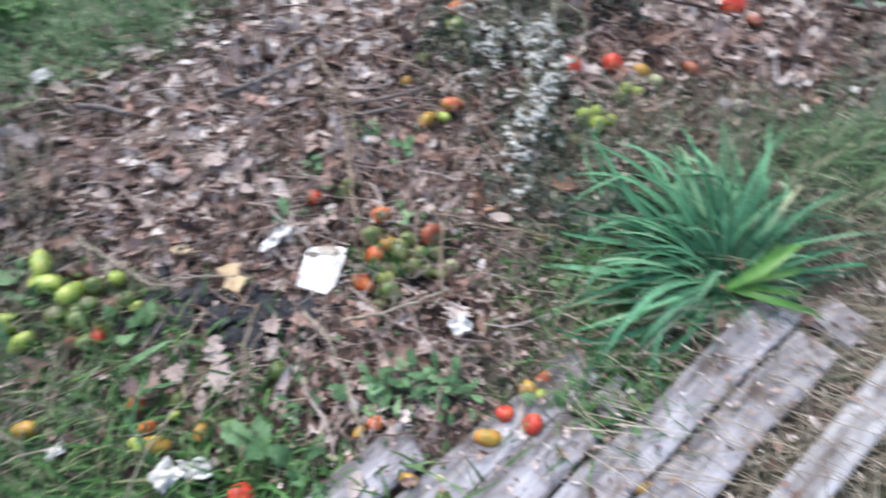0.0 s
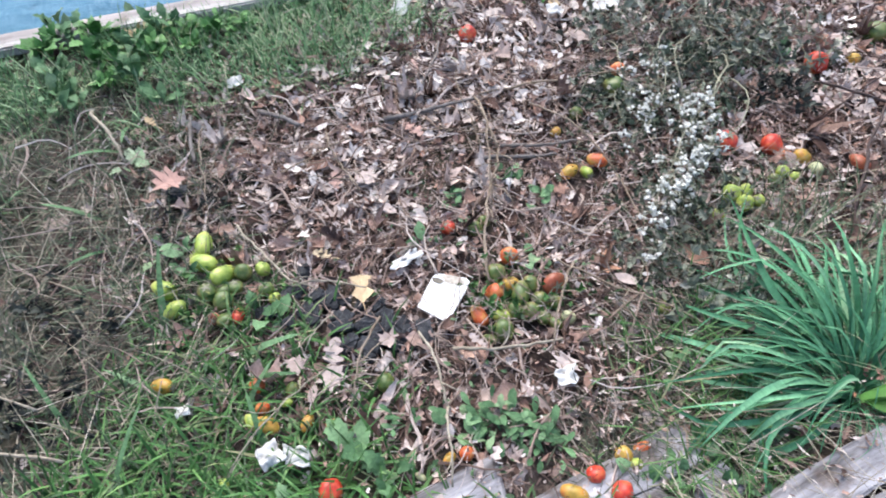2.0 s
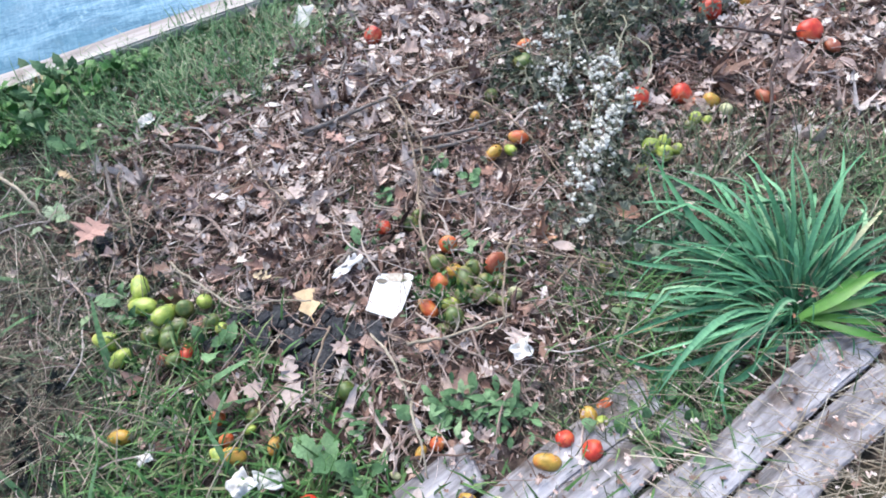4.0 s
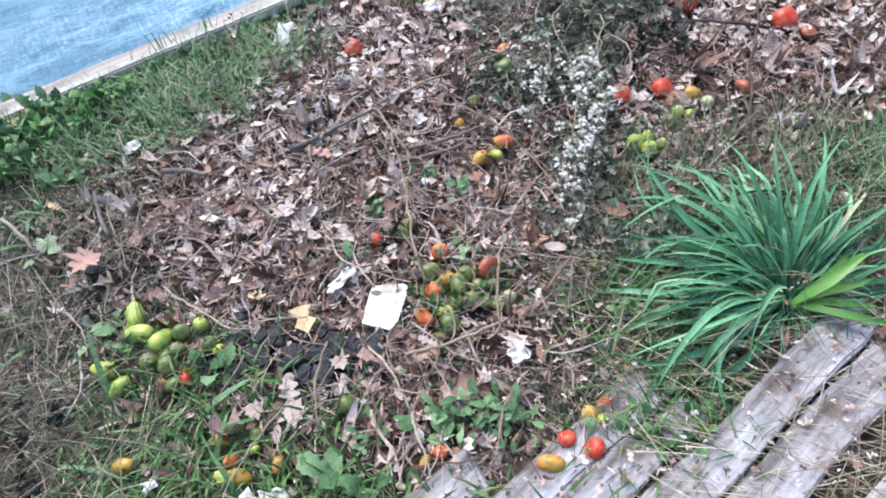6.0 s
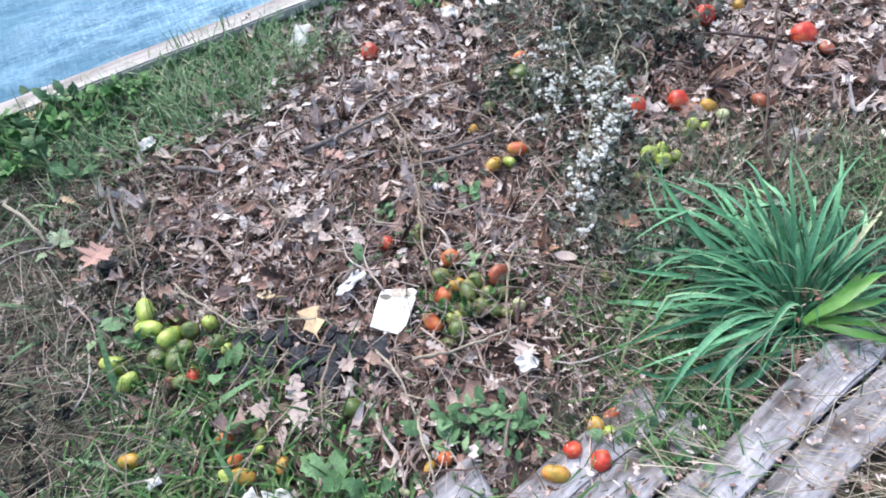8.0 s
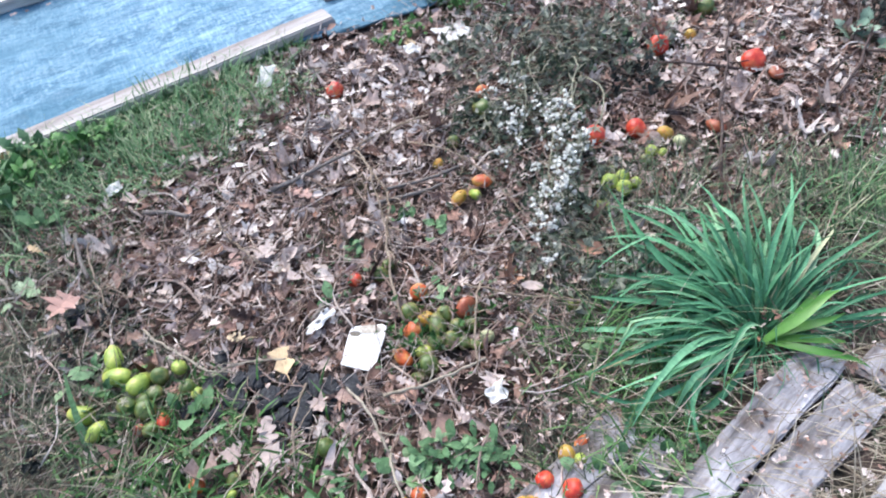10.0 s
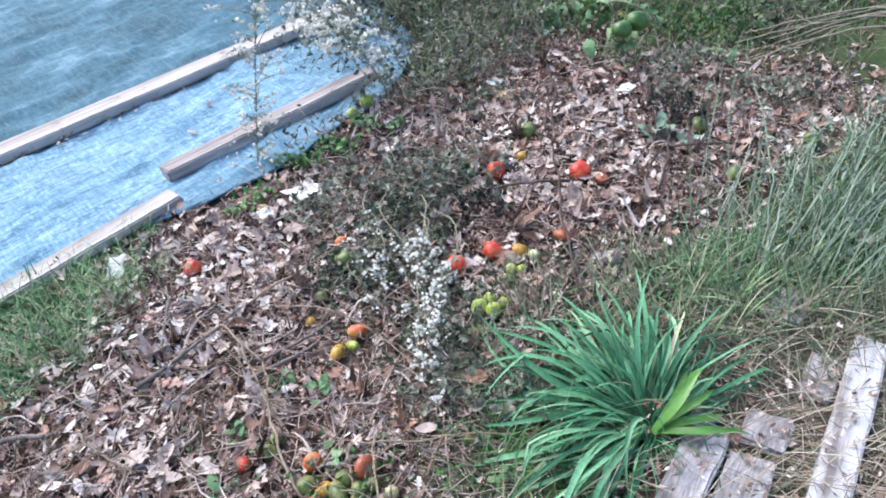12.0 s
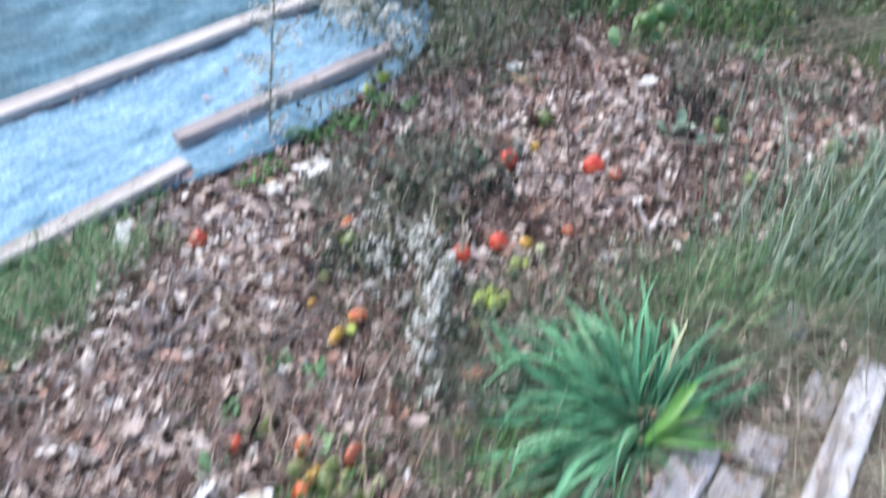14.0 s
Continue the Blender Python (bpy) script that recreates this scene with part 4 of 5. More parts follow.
grass("back_growth", scatter(6500, (0.85, 4.4, 2.2, 5.8), lambda x, y: y > 2.95 + 0.15 * math.sin(x * 5) - max(0, x - 1.8) * 0.5, rng, 0.08), FADED, rng, (0.1, 0.28), 0.005, (0.3, 1.3), (0.2, 1.0), label="overgrown faded grass behind the bed", n=4)
grass("back_tufts", scatter(3600, (0.85, 4.4, 2.2, 5.8), lambda x, y: y > 2.95 + 0.15 * math.sin(x * 5) - max(0, x - 1.8) * 0.5 and noise.noise((x * 2.3, y * 2.3, 4.0)) > 0.0, rng, 0.08), GREEN, rng, (0.1, 0.3), 0.005, (0.2, 1.2), (0.2, 1.0), label="green tufts in overgrown grass behind the bed", n=4)


# ---- strap-leaved clump ----
def strap_mesh(material, rng, arch, length, width):
    """A folded strap leaf growing from the origin out along +y."""
    n, verts, faces = 12, [], []
    ang, y, z = rng.uniform(0.15, 0.5), 0.0, 0.0
    twist, sway = rng.uniform(-1.2, 1.2), rng.gauss(0, 0.2)
    bend, kink = rng.randrange(5, 11), rng.choice((0.0, 0.0, 0.3, 0.8))
    for i in range(n + 1):
        s = i / n
        w = width * (0.55 + 0.55 * math.sin(min(1, s * 1.6) * 1.57)) * (1 - s ** 3) * 0.5 + 0.0004
        side = sway * s * s * length + 0.02 * length * math.sin(6 * s + sway * 20)
        tw = twist * s * 1.2
        for k in (-1, 0, 1):
            verts.append((side + k * w * math.cos(tw), y, z + (abs(k) * w * 0.55) + k * w * math.sin(tw)))
        y += length / n * math.sin(ang)
        z += length / n * math.cos(ang)
        ang += arch / n * (0.5 + s) + (kink if i == bend else 0.0)
    for i in range(n):
        b = i * 3
        faces += [(b, b + 1, b + 4, b + 3), (b + 1, b + 2, b + 5, b + 4)]
    return mesh_of("leaf", verts, faces, material, True)


rng = random.Random(5)
clump = new("strap_leaf_clump")
clump.matrix_basis = pose(0.85, 1.145, 0.0)
tagged(clump, "large clump of arching blue-green strap leaves", "plant")
old = [strap_mesh(STRAP, rng, rng.uniform(1.0, 2.9), rng.uniform(0.36, 0.47), rng.uniform(0.0078, 0.014)) for _ in range(48)]
fresh = [strap_mesh(STRAP_NEW, rng, rng.uniform(0.6, 1.2), rng.uniform(0.22, 0.28), 0.021) for _ in range(4)]
for i in range(500):
    az = rng.uniform(0, 360)
    if 140 < az < 240 and rng.random() < 0.68:
        az = rng.gauss(10, 60)
    if 245 < az % 360 < 318 and rng.random() < 0.6:
        az = rng.uniform(20, 110)
    front = 120 < az % 360 < 240
    r = rng.uniform(0, 0.07)
    out = rng.uniform(-4, 30) if i % 3 else rng.uniform(15, 54)
    s = rng.uniform(0.3, 0.75) if front else rng.uniform(0.42, 0.9)
    if 130 < az % 360 < 250:
        s, out = rng.uniform(0.22, 0.45), min(out, 25)
    if 35 < az % 360 < 128 and rng.random() < 0.55:
        out, s = rng.uniform(30, 58), rng.uniform(0.85, 1.18)
    veer = rng.gauss(0, 22)
    if 132 < (az + veer) % 360 < 250:
        s = min(s, rng.uniform(0.25, 0.48))
    part("leaf", rng.choice(old), clump, "", pose(-r * math.sin(radians(az)), r * math.cos(radians(az)), 0, 0, 0, az) @ pose(0, 0, 0, -out, rng.gauss(0, 26), veer) @ Matrix.Diagonal((s * rng.uniform(0.75, 1.2), s, s, 1)))
for az, out in ((-70, 42), (-85, 50), (-105, 58), (-95, 40), (-118, 56), (-78, 30), (-60, 52)):
    part("leaf", rng.choice(fresh), clump, "young yellow-green leaf", pose(-0.025, -0.05, 0.05, 0, 0, az) @ pose(0, 0, 0, 8 - out, 0, 0) @ Matrix.Diagonal((0.9, 0.6 + 0.2 * (out > 49), 0.7, 1)))


# ---- fallen tomatoes ----
def fruit_mesh(kind, shape, rng):
    bm = bmesh.new()
    bmesh.ops.create_uvsphere(bm, u_segments=20, v_segments=12, radius=0.5)
    off = rng.uniform(0, 30)
    for v in bm.verts:
        a = math.atan2(v.co.y, v.co.x)
        h = v.co.z * 2
        if shape == "round":
            rib = 1 + 0.035 * math.cos(5 * a) * (1 - h * h)
            v.co.x, v.co.y = v.co.x * rib, v.co.y * rib
            v.co.z *= 0.9
            if h > 0.8:
                v.co.z -= 0.06 * (h - 0.8) * 5
        else:
            k = 0.66 + 0.06 * h
            v.co.x, v.co.y = v.co.x * k, v.co.y * k
            v.co.z *= 1.06
        v.co *= 1 + 0.09 * noise.noise(v.co * 2.2 + Vector((off, 0, 0))) + 0.03 * noise.noise(v.co * 6 + Vector((off, 4, 0)))
    return bm_mesh("skin", bm, SKIN[kind])


def calyx_mesh():
    """Five sepals spreading from a short stub, in one skin."""
    verts, faces = [(0, 0, 0.02)], []
    for k in range(5):
        for da, r, z in ((-0.45, 0.09, 0.01), (-0.2, 0.2, 0.03), (0.0, 0.34 - 0.04 * (k % 2), 0.0 + 0.05 * (k % 3)), (0.2, 0.2, 0.03)):
            t = 1.2566 * k + da
            verts.append((r * math.cos(t), r * math.sin(t), z))
    for k in range(5):
        b, nxt = 1 + 4 * k, 1 + 4 * ((k + 1) % 5)
        faces += [(0, b, b + 1, b + 3), (b + 1, b + 2, b + 3), (0, b + 3, nxt)]
    return mesh_of("calyx", verts, faces, GREEN_STEM)


CALYX = calyx_mesh()
rng = random.Random(17)
FRUIT_MESH = {(k, s): [fruit_mesh(k, s, rng) for _ in range(4)] for k in SKIN for s in ("round", "plum")}


def tomato(x, y, size, kind):
    """A fallen fruit; a small letter means a plum-shaped one."""
    shape, kind = ("plum" if kind.islower() else "round"), kind.upper()
    ob = new("tomato")
    name = "shrivelled " if kind == "B" else ""
    where = "lying on dead leaves" if y > 0.95 else "lying in weeds near old boards"
    tagged(ob, f"{name}{FRUIT[kind][0]} {'plum' if shape == 'plum' else 'round'} tomato {where}", "tomato", "fallen tomatoes")
    size *= 0.84 if size > 0.073 else 0.88 if kind == "B" else 1.0
    if shape == "plum":
        size *= 0.9
        turn = pose(0, 0, 0, rng.uniform(70, 105), 0, 0)
        spin = pose(0, 0, 0, 0, 0, rng.gauss(80, 38))
        lift = 0.32 * size
    else:
        turn, spin, lift = pose(0, 0, 0, rng.uniform(-50, 50), rng.uniform(-50, 50), 0), pose(0, 0, 0, 0, 0, rng.uniform(0, 360)), 0.38 * size
    squash = Matrix.Diagonal((1, rng.uniform(0.92, 1.05), 0.66 if kind == "B" else 1, 1))
    ob.matrix_basis = Matrix.Translation((x, y, relief(x, y) + (0.013 if y < 0.95 else 0.018 if x < -0.35 else 0.016 if 0.3 < x < 0.72 and y > 1.5 else 0.007) + lift)) @ spin @ turn @ squash @ Matrix.Scale(size, 4)
    part("skin", rng.choice(FRUIT_MESH[kind, shape]), ob)
    if rng.random() < 0.5:
        part("calyx", CALYX, ob, "dry green calyx", Matrix.Translation((0, 0, 0.42 if shape == "round" else 0.55)))
    return ob


for row in ALL_FRUIT:
    tomato(*row)
h = Heap()
for _ in range(36):
    p = Vector((rng.gauss(0.17, 0.06), rng.gauss(1.2, 0.05), rng.uniform(0.03, 0.055)))
    t = rng.uniform(0, 6.283)
    d = Vector((math.cos(t), math.sin(t), rng.gauss(0, 0.15))) * rng.uniform(0.015, 0.06)
    r = rng.uniform(0.0006, 0.0015)
    h.add(*tube(bent(p - d, p + d, rng, 4, 0.12, 0.006), r, r * 0.5, 4))
for _ in range(22):
    v, f = leaf_geometry(rng.choice(("oak", "shard", "lance", "oval")), rng.uniform(0.015, 0.04), rng.uniform(-0.3, 0.5), rng.uniform(-0.4, 0.9), rng)
    h.add(v, f, pose(rng.gauss(0.17, 0.06), rng.gauss(1.2, 0.05), rng.uniform(0.025, 0.042), rng.gauss(0, 25), rng.gauss(0, 25), rng.uniform(0, 360)))
tagged(new("stems_over_fruit", h.mesh("stems_over_fruit", CHIP)), "dry stems and leaf bits caught among fallen tomatoes", "plant debris", kind="stuff")


# ---- stems, sticks, vines ----
def stick(name, a, b, r0, r1, material, label, category, arch=0.0, wobble=0.08, z=0.042, group="", twigs=0):
    ob = new(name)
    tagged(ob, label, category, group)
    za, zb = relief(*a) + z, relief(*b) + z
    pts = bent((*a, za), (*b, zb), rng, 12, wobble, arch)
    part("stem", mesh_of("stem", *tube(pts, r0, r1, 7), material, True), ob)
    for _ in range(twigs):
        p = pts[rng.randrange(3, 11)]
        d = Vector((rng.gauss(0, 1), rng.gauss(0, 1), rng.uniform(0, 0.4))).normalized() * rng.uniform(0.04, 0.12)
        part("twig", mesh_of("twig", *tube(bent(p, p + d, rng, 4, 0.15), r1 * 0.9, r1 * 0.4, 5), material, True), ob)
    return ob


rng = random.Random(29)
VINE = "dry brown tomato vine trailing over the litter"
for a, b, r0, r1, arch, tw in (((0.091, 1.244), (0.053, 1.675), 0.005, 0.0042, 0.012, 2), ((0.053, 1.675), (-0.042, 1.836), 0.0045, 0.0035, 0.01, 1), ((-0.033, 1.869), (0.463, 2.112), 0.005, 0.003, 0.02, 2), ((0.025, 1.723), (-0.159, 1.704), 0.003, 0.002, 0.0, 1), ((0.113, 1.859), (0.356, 1.636), 0.0035, 0.003, 0.03, 1), ((0.356, 1.636), (0.434, 1.470), 0.003, 0.002, 0.01, 1),
                               ((0.230, 1.334), (0.551, 1.208), 0.0035, 0.0025, 0.015, 2), ((-0.403, 1.645), (-0.257, 1.451), 0.0035, 0.003, 0.01, 1), ((-0.500, 1.441), (-0.334, 1.636), 0.003, 0.0025, 0.012, 1), ((0.269, 1.334), (0.239, 1.091), 0.004, 0.003, 0.02, 2), ((-0.120, 1.110), (-0.120, 0.916), 0.0035, 0.003, 0.03, 0),
                               ((-0.043, 1.859), (0.064, 1.470), 0.004, 0.003, 0.05, 2), ((-0.724, 1.587), (-0.578, 1.276), 0.003, 0.002, 0.02, 2), ((0.006, 1.665), (-0.111, 1.957), 0.0025, 0.002, 0.01, 1), ((0.541, 2.297), (0.249, 2.054), 0.0035, 0.002, 0.03, 2)):
    stick("tomato_vine", a, b, r0 * 0.75, r1 * 0.7, STEM, VINE, "dead vine", arch, 0.05, group="dry vines", twigs=tw + 1)
for a, b, r0, r1, arch in (((-0.509, 1.292), (-0.324, 1.148), 0.0035, 0.003, 0.012), ((-0.324, 1.148), (-0.167, 1.177), 0.003, 0.0022, 0.012), ((-0.033, 1.091), (0.059, 0.935), 0.0035, 0.003, 0.02), ((0.059, 0.935), (0.094, 0.789), 0.004, 0.002, 0.02), ((0.045, 1.062), (0.259, 1.125), 0.005, 0.003, 0.015), ((-0.305, 0.731), (-0.189, 0.984), 0.002, 0.0016, 0.05), ((-0.247, 1.003), (-0.218, 1.101), 0.002, 0.0016, 0.02)):
    stick("pale_stalk", a, b, r0 * 0.8, r1 * 0.8, PALE_STEM, "pale dry stalk lying on dead leaves", "stalk", arch, 0.05, group="pale stalks", twigs=1)
for a, b, r0, r1 in (((-0.607, 1.684), (-0.480, 1.655), 0.007, 0.006), ((-0.266, 1.723), (-0.023, 1.859), 0.007, 0.004), ((-0.208, 1.743), (-0.189, 2.093), 0.0045, 0.0035), ((-0.772, 1.626), (-0.694, 1.470), 0.006, 0.005), ((0.006, 1.626), (0.201, 1.684), 0.006, 0.004), ((0.055, 1.684), (0.249, 1.743), 0.005, 0.004)):
    stick("fallen_stick", a, b, r0, r1, GREY_STICK, "grey fallen stick lying in leaf litter", "stick", 0.0, 0.05, group="fallen sticks")
for a, b in (((0.915, 1.61), (1.148, 2.255)), ((1.148, 2.255), (1.43, 2.95)), ((1.1, 2.02), (0.862, 2.1)), ((1.3, 1.84), (1.79, 2.41)), ((1.465, 2.103), (1.640, 2.443)), ((1.222, 1.811), (1.465, 2.054)), ((1.465, 2.054), (1.708, 1.908)), ((1.368, 2.686), (1.125, 2.297))):
    stick("dark_stalk", a, b, 0.0046, 0.0034, DARK_STEM, "thin dark dead stalk leaning over the litter", "stalk", 0.02, 0.04, group="dark stalks", twigs=1)
stick("wood_piece", (-0.120, 1.276), (-0.101, 1.344), 0.012, 0.009, GREY_STICK, "short rough piece of grey wood", "wood", z=0.026)
stick("wood_piece", (-0.013, 1.500), (0.016, 1.568), 0.011, 0.008, GREY_STICK, "short rough piece of grey wood", "wood", z=0.026)


def wilted_plant(name, cx, cy, rx, ry, height, leaves, stems, material, stem_material, label, size=(0.012, 0.04)):
    """A collapsed plant: arching stems in a tangle with crumpled leaves hanging along them."""
    ob = new(name)
    ob.matrix_basis = pose(cx, cy, relief(cx, cy))
    tagged(ob, label, "dead plant")
    h = Heap()
    for _ in range(stems):
        a = Vector((rng.uniform(-rx, rx) * 0.5, rng.uniform(-ry, ry) * 0.5, 0.0))
        ang = rng.uniform(0, 6.283)
        b = Vector((math.cos(ang) * rx, math.sin(ang) * ry, rng.uniform(0.0, height * 0.5)))
        pts = bent(a, b, rng, 8, 0.15, height * rng.uniform(0.3, 1.0))
        part("stem", mesh_of("stem", *tube(pts, 0.0021, 0.001, 5), stem_material, True), ob)
        for p in pts[2:]:
            for _ in range(max(1, leaves // (stems * 7))):
                s = rng.uniform(*size)
                v, f = leaf_geometry(rng.choice(("toothed", "oak", "lance", "shard")), s, rng.uniform(-0.8, 0.8), rng.uniform(0.2, 2.0), rng)
                q = p + Vector((rng.gauss(0, 0.03), rng.gauss(0, 0.03), rng.gauss(0, 0.015)))
                h.add(v, f, pose(q.x, q.y, max(q.z, 0.006), rng.uniform(-80, 80), rng.uniform(-60, 60), rng.uniform(0, 360)))
    part("foliage", h.mesh("foliage", material), ob)
    return ob


GREYLEAF = "collapsed grey-green wilted plant with thin tangled stems"
for cx, cy, rx, ry, ht, lv, st in ((0.5, 2.25, 0.3, 0.22, 0.11, 620, 26), (0.75, 2.25, 0.24, 0.18, 0.1, 300, 20), (0.45, 1.95, 0.22, 0.2, 0.07, 360, 18), (0.55, 1.62, 0.14, 0.2, 0.05, 260, 12), (0.95, 3.0, 0.3, 0.25, 0.16, 560, 26), (1.3, 3.2, 0.35, 0.3, 0.18, 560, 26), (0.7, 3.35, 0.25, 0.25, 0.22, 210, 10), (0.9, 2.62, 0.16, 0.1, 0.05, 80, 6), (0.5, 1.4, 0.12, 0.16, 0.05, 170, 7), (0.35, 2.85, 0.22, 0.16, 0.12, 70, 6), (0.62, 2.95, 0.18, 0.14, 0.12, 60, 7), (0.68, 3.6, 0.3, 0.3, 0.3, 210, 10), (0.65, 1.35, 0.15, 0.12, 0.06, 170, 8), (1.9, 2.45, 0.25, 0.15, 0.15, 220, 8), (2.0, 2.2, 0.16, 0.12, 0.12, 200, 9), (1.72, 2.3, 0.12, 0.1, 0.08, 130, 7), (1.15, 2.72, 0.2, 0.12, 0.07, 150, 9), (1.0, 3.75, 0.5, 0.3, 0.3, 650, 12)):
    wilted_plant("wilted_plant", cx, cy, rx, ry, ht, lv, st, WILT, GREEN_STEM, GREYLEAF)
for cx, cy, rx, ry, ht, lv in ((0.5, 1.78, 0.13, 0.13, 0.05, 260), (0.55, 1.5, 0.12, 0.14, 0.04, 200), (0.38, 1.95, 0.14, 0.12, 0.05, 220), (0.62, 2.1, 0.16, 0.12, 0.08, 240), (0.42, 1.55, 0.08, 0.14, 0.04, 140), (0.55, 1.95, 0.12, 0.1, 0.05, 200), (0.3, 1.75, 0.1, 0.1, 0.03, 90)):
    wilted_plant("wilted_plant", cx, cy, rx, ry, ht, lv, 9, WILT_DARK, GREEN_STEM, "low dark green wilting foliage under white seed heads", (0.012, 0.034))
wilted_plant("tomato_vine_heap", 0.17, 1.22, 0.12, 0.09, 0.03, 170, 8, WEED_STUFF, GREEN_STEM, "withered green tomato foliage under a fruit pile", (0.012, 0.03))
wilted_plant("tomato_vine_heap", -0.44, 1.12, 0.13, 0.07, 0.03, 130, 7, WEED_STUFF, GREEN_STEM, "withered green tomato foliage under a fruit pile", (0.012, 0.03))
for cx, cy, rx, ry, ht, lv in ((2.1, 2.78, 0.25, 0.16, 0.14, 330), (2.35, 2.62, 0.25, 0.16, 0.12, 300), (1.85, 3.05, 0.25, 0.2, 0.2, 330), (2.25, 3.1, 0.3, 0.25, 0.2, 330), (2.6, 2.75, 0.3, 0.2, 0.15, 300), (1.5, 3.3, 0.3, 0.2, 0.2, 300), (0.95, 3.6, 0.25, 0.2, 0.25, 400), (1.2, 3.9, 0.4, 0.25, 0.25, 400), (0.95, 4.2, 0.3, 0.3, 0.25, 400), (1.7, 4.0, 0.4, 0.3, 0.25, 400), (2.9, 2.9, 0.3, 0.3, 0.2, 330), (3.0, 2.4, 0.3, 0.3, 0.15, 300)):
    wilted_plant("tangled_weeds", cx, cy, rx, ry, ht * 0.8, lv * 3 // 5, 14, (WEED_STUFF, WILT_DARK)[lv % 100 == 0], STEM, "tangled weeds and dry stems behind the bed", (0.02, 0.055))
# two dark tangles, added to deepen the tone of the matted grass
wilted_plant("blackened_plant", -0.78, 1.0, 0.14, 0.12, 0.05, 120, 6, BLACK_WILT, DARK_STEM, "dark tangled stems added to darken matted grass")
wilted_plant("blackened_plant", -0.72, 0.8, 0.14, 0.1, 0.05, 110, 6, BLACK_WILT, DARK_STEM, "dark tangled stems added to darken matted grass")
wilted_plant("blackened_plant", 0.77, 2.03, 0.12, 0.09, 0.06, 200, 8, BLACK_WILT, DARK_STEM, "frost-blackened collapsed tomato plant")
wilted_plant("blackened_plant", 1.62, 2.2, 0.1, 0.1, 0.1, 120, 5, BLACK_WILT, DARK_STEM, "frost-blackened plant stump in the litter")
wilted_plant("blackened_plant", -0.62, 1.3, 0.14, 0.12, 0.05, 160, 5, BLACK_WILT, DARK_STEM, "frost-blackened collapsed vine beside green tomatoes")


# ---- white-flowered stems gone to seed ----
def bloom_mesh():
    """A fluffy seed head: a rough ball drawn out into short tufts."""
    bm = bmesh.new()
    bmesh.ops.create_icosphere(bm, subdivisions=2, radius=0.0054)
    r = random.Random(4)
    for v in bm.verts:
        v.co *= r.choice((0.6, 0.75, 0.9, 1.15, 1.7))
    return bm_mesh("bloom", bm, BLOOM, False)


BLOOM_MESH = bloom_mesh()


def aster(main, branches, blooms, spread, reach, label, leaves=30, scale=(0.55, 1.05), start=0.25, green=None):
    ob = new("white_aster")
    tagged(ob, label, "wild flower")
    part("stem", mesh_of("stem", *tube(main, 0.0024, 0.0012, 6), GREEN_STEM, True), ob)
    n = len(main) - 1
    h = Heap()
    for k in range(branches):
        s = start + (1 - start) * k / branches
        i = min(n - 1, int(s * n))
        p = main[i].lerp(main[i + 1], s * n - i)
        d = Vector((rng.gauss(0, 1), rng.gauss(0, 1), rng.uniform(0.0, 0.8))).normalized() * reach * rng.uniform(0.5, 1.1) + (main[-1] - main[-2]) * 0.3
        pts = bent(p, p + d, rng, 4, 0.12, 0.01)
        part("branch", mesh_of("branch", *tube(pts, 0.0014, 0.0008, 4), GREEN_STEM, True), ob)
        heads = [pts[rng.randrange(1, 5)] + Vector((rng.gauss(0, spread), rng.gauss(0, spread), rng.gauss(0, spread * 0.6))) for _ in range(max(1, blooms // branches // 4))] + [pts[4]]
        for _ in range(blooms // branches):
            q = rng.choice(heads) + Vector((rng.gauss(0, 0.0075), rng.gauss(0, 0.0075), rng.gauss(0.002, 0.004)))
            q.z = max(q.z, relief(q.x, q.y) + 0.014)
            part("bloom", BLOOM_MESH, ob, "", pose(q.x, q.y, q.z, rng.uniform(-60, 60), rng.uniform(-60, 60), rng.uniform(0, 360)) @ Matrix.Scale(rng.uniform(*scale), 4))
        for _ in range(leaves // branches + 1):
            v, f = leaf_geometry("lance", rng.uniform(0.014, 0.034), 0.4, 0.3, rng)
            q = pts[rng.randrange(0, 4)]
            h.add(v, f, pose(q.x, q.y, q.z, rng.uniform(-60, 60), rng.uniform(-60, 60), rng.uniform(0, 360)))
    part("foliage", h.mesh("foliage", green or WILT), ob, "narrow grey-green leaves")
    return ob


SEEDY = "flopped wild aster covered in small white seed heads"
aster(bent((0.60, 2.15, 0.03), (0.448, 1.37, 0.06), rng, 12, 0.10, 0.10), 16, 110, 0.010, 0.040, SEEDY, start=0.68, scale=(0.5, 1.05))
aster(bent((0.63, 2.1, 0.03), (0.47, 1.52, 0.08), rng, 10, 0.12, 0.10), 9, 60, 0.012, 0.045, SEEDY, start=0.72, scale=(0.5, 1.0))
aster(bent((0.62, 2.2, 0.03), (0.50, 1.66, 0.09), rng, 10, 0.10, 0.10), 13, 110, 0.014, 0.055, SEEDY, start=0.72, scale=(0.5, 1.0))
aster(bent((0.7, 2.15, 0.03), (0.56, 1.69, 0.08), rng, 8, 0.10, 0.08), 5, 30, 0.012, 0.03, SEEDY, start=0.8, scale=(0.5, 1.0))
aster(bent((0.5, 2.15, 0.03), (0.38, 1.70, 0.09), rng, 8, 0.10, 0.08), 8, 48, 0.013, 0.04, SEEDY, start=0.72, scale=(0.45, 0.9))
aster(bent((0.55, 2.25, 0.03), (0.53, 1.79, 0.09), rng, 8, 0.10, 0.08), 5, 26, 0.012, 0.03, SEEDY, start=0.82, scale=(0.5, 1.0))
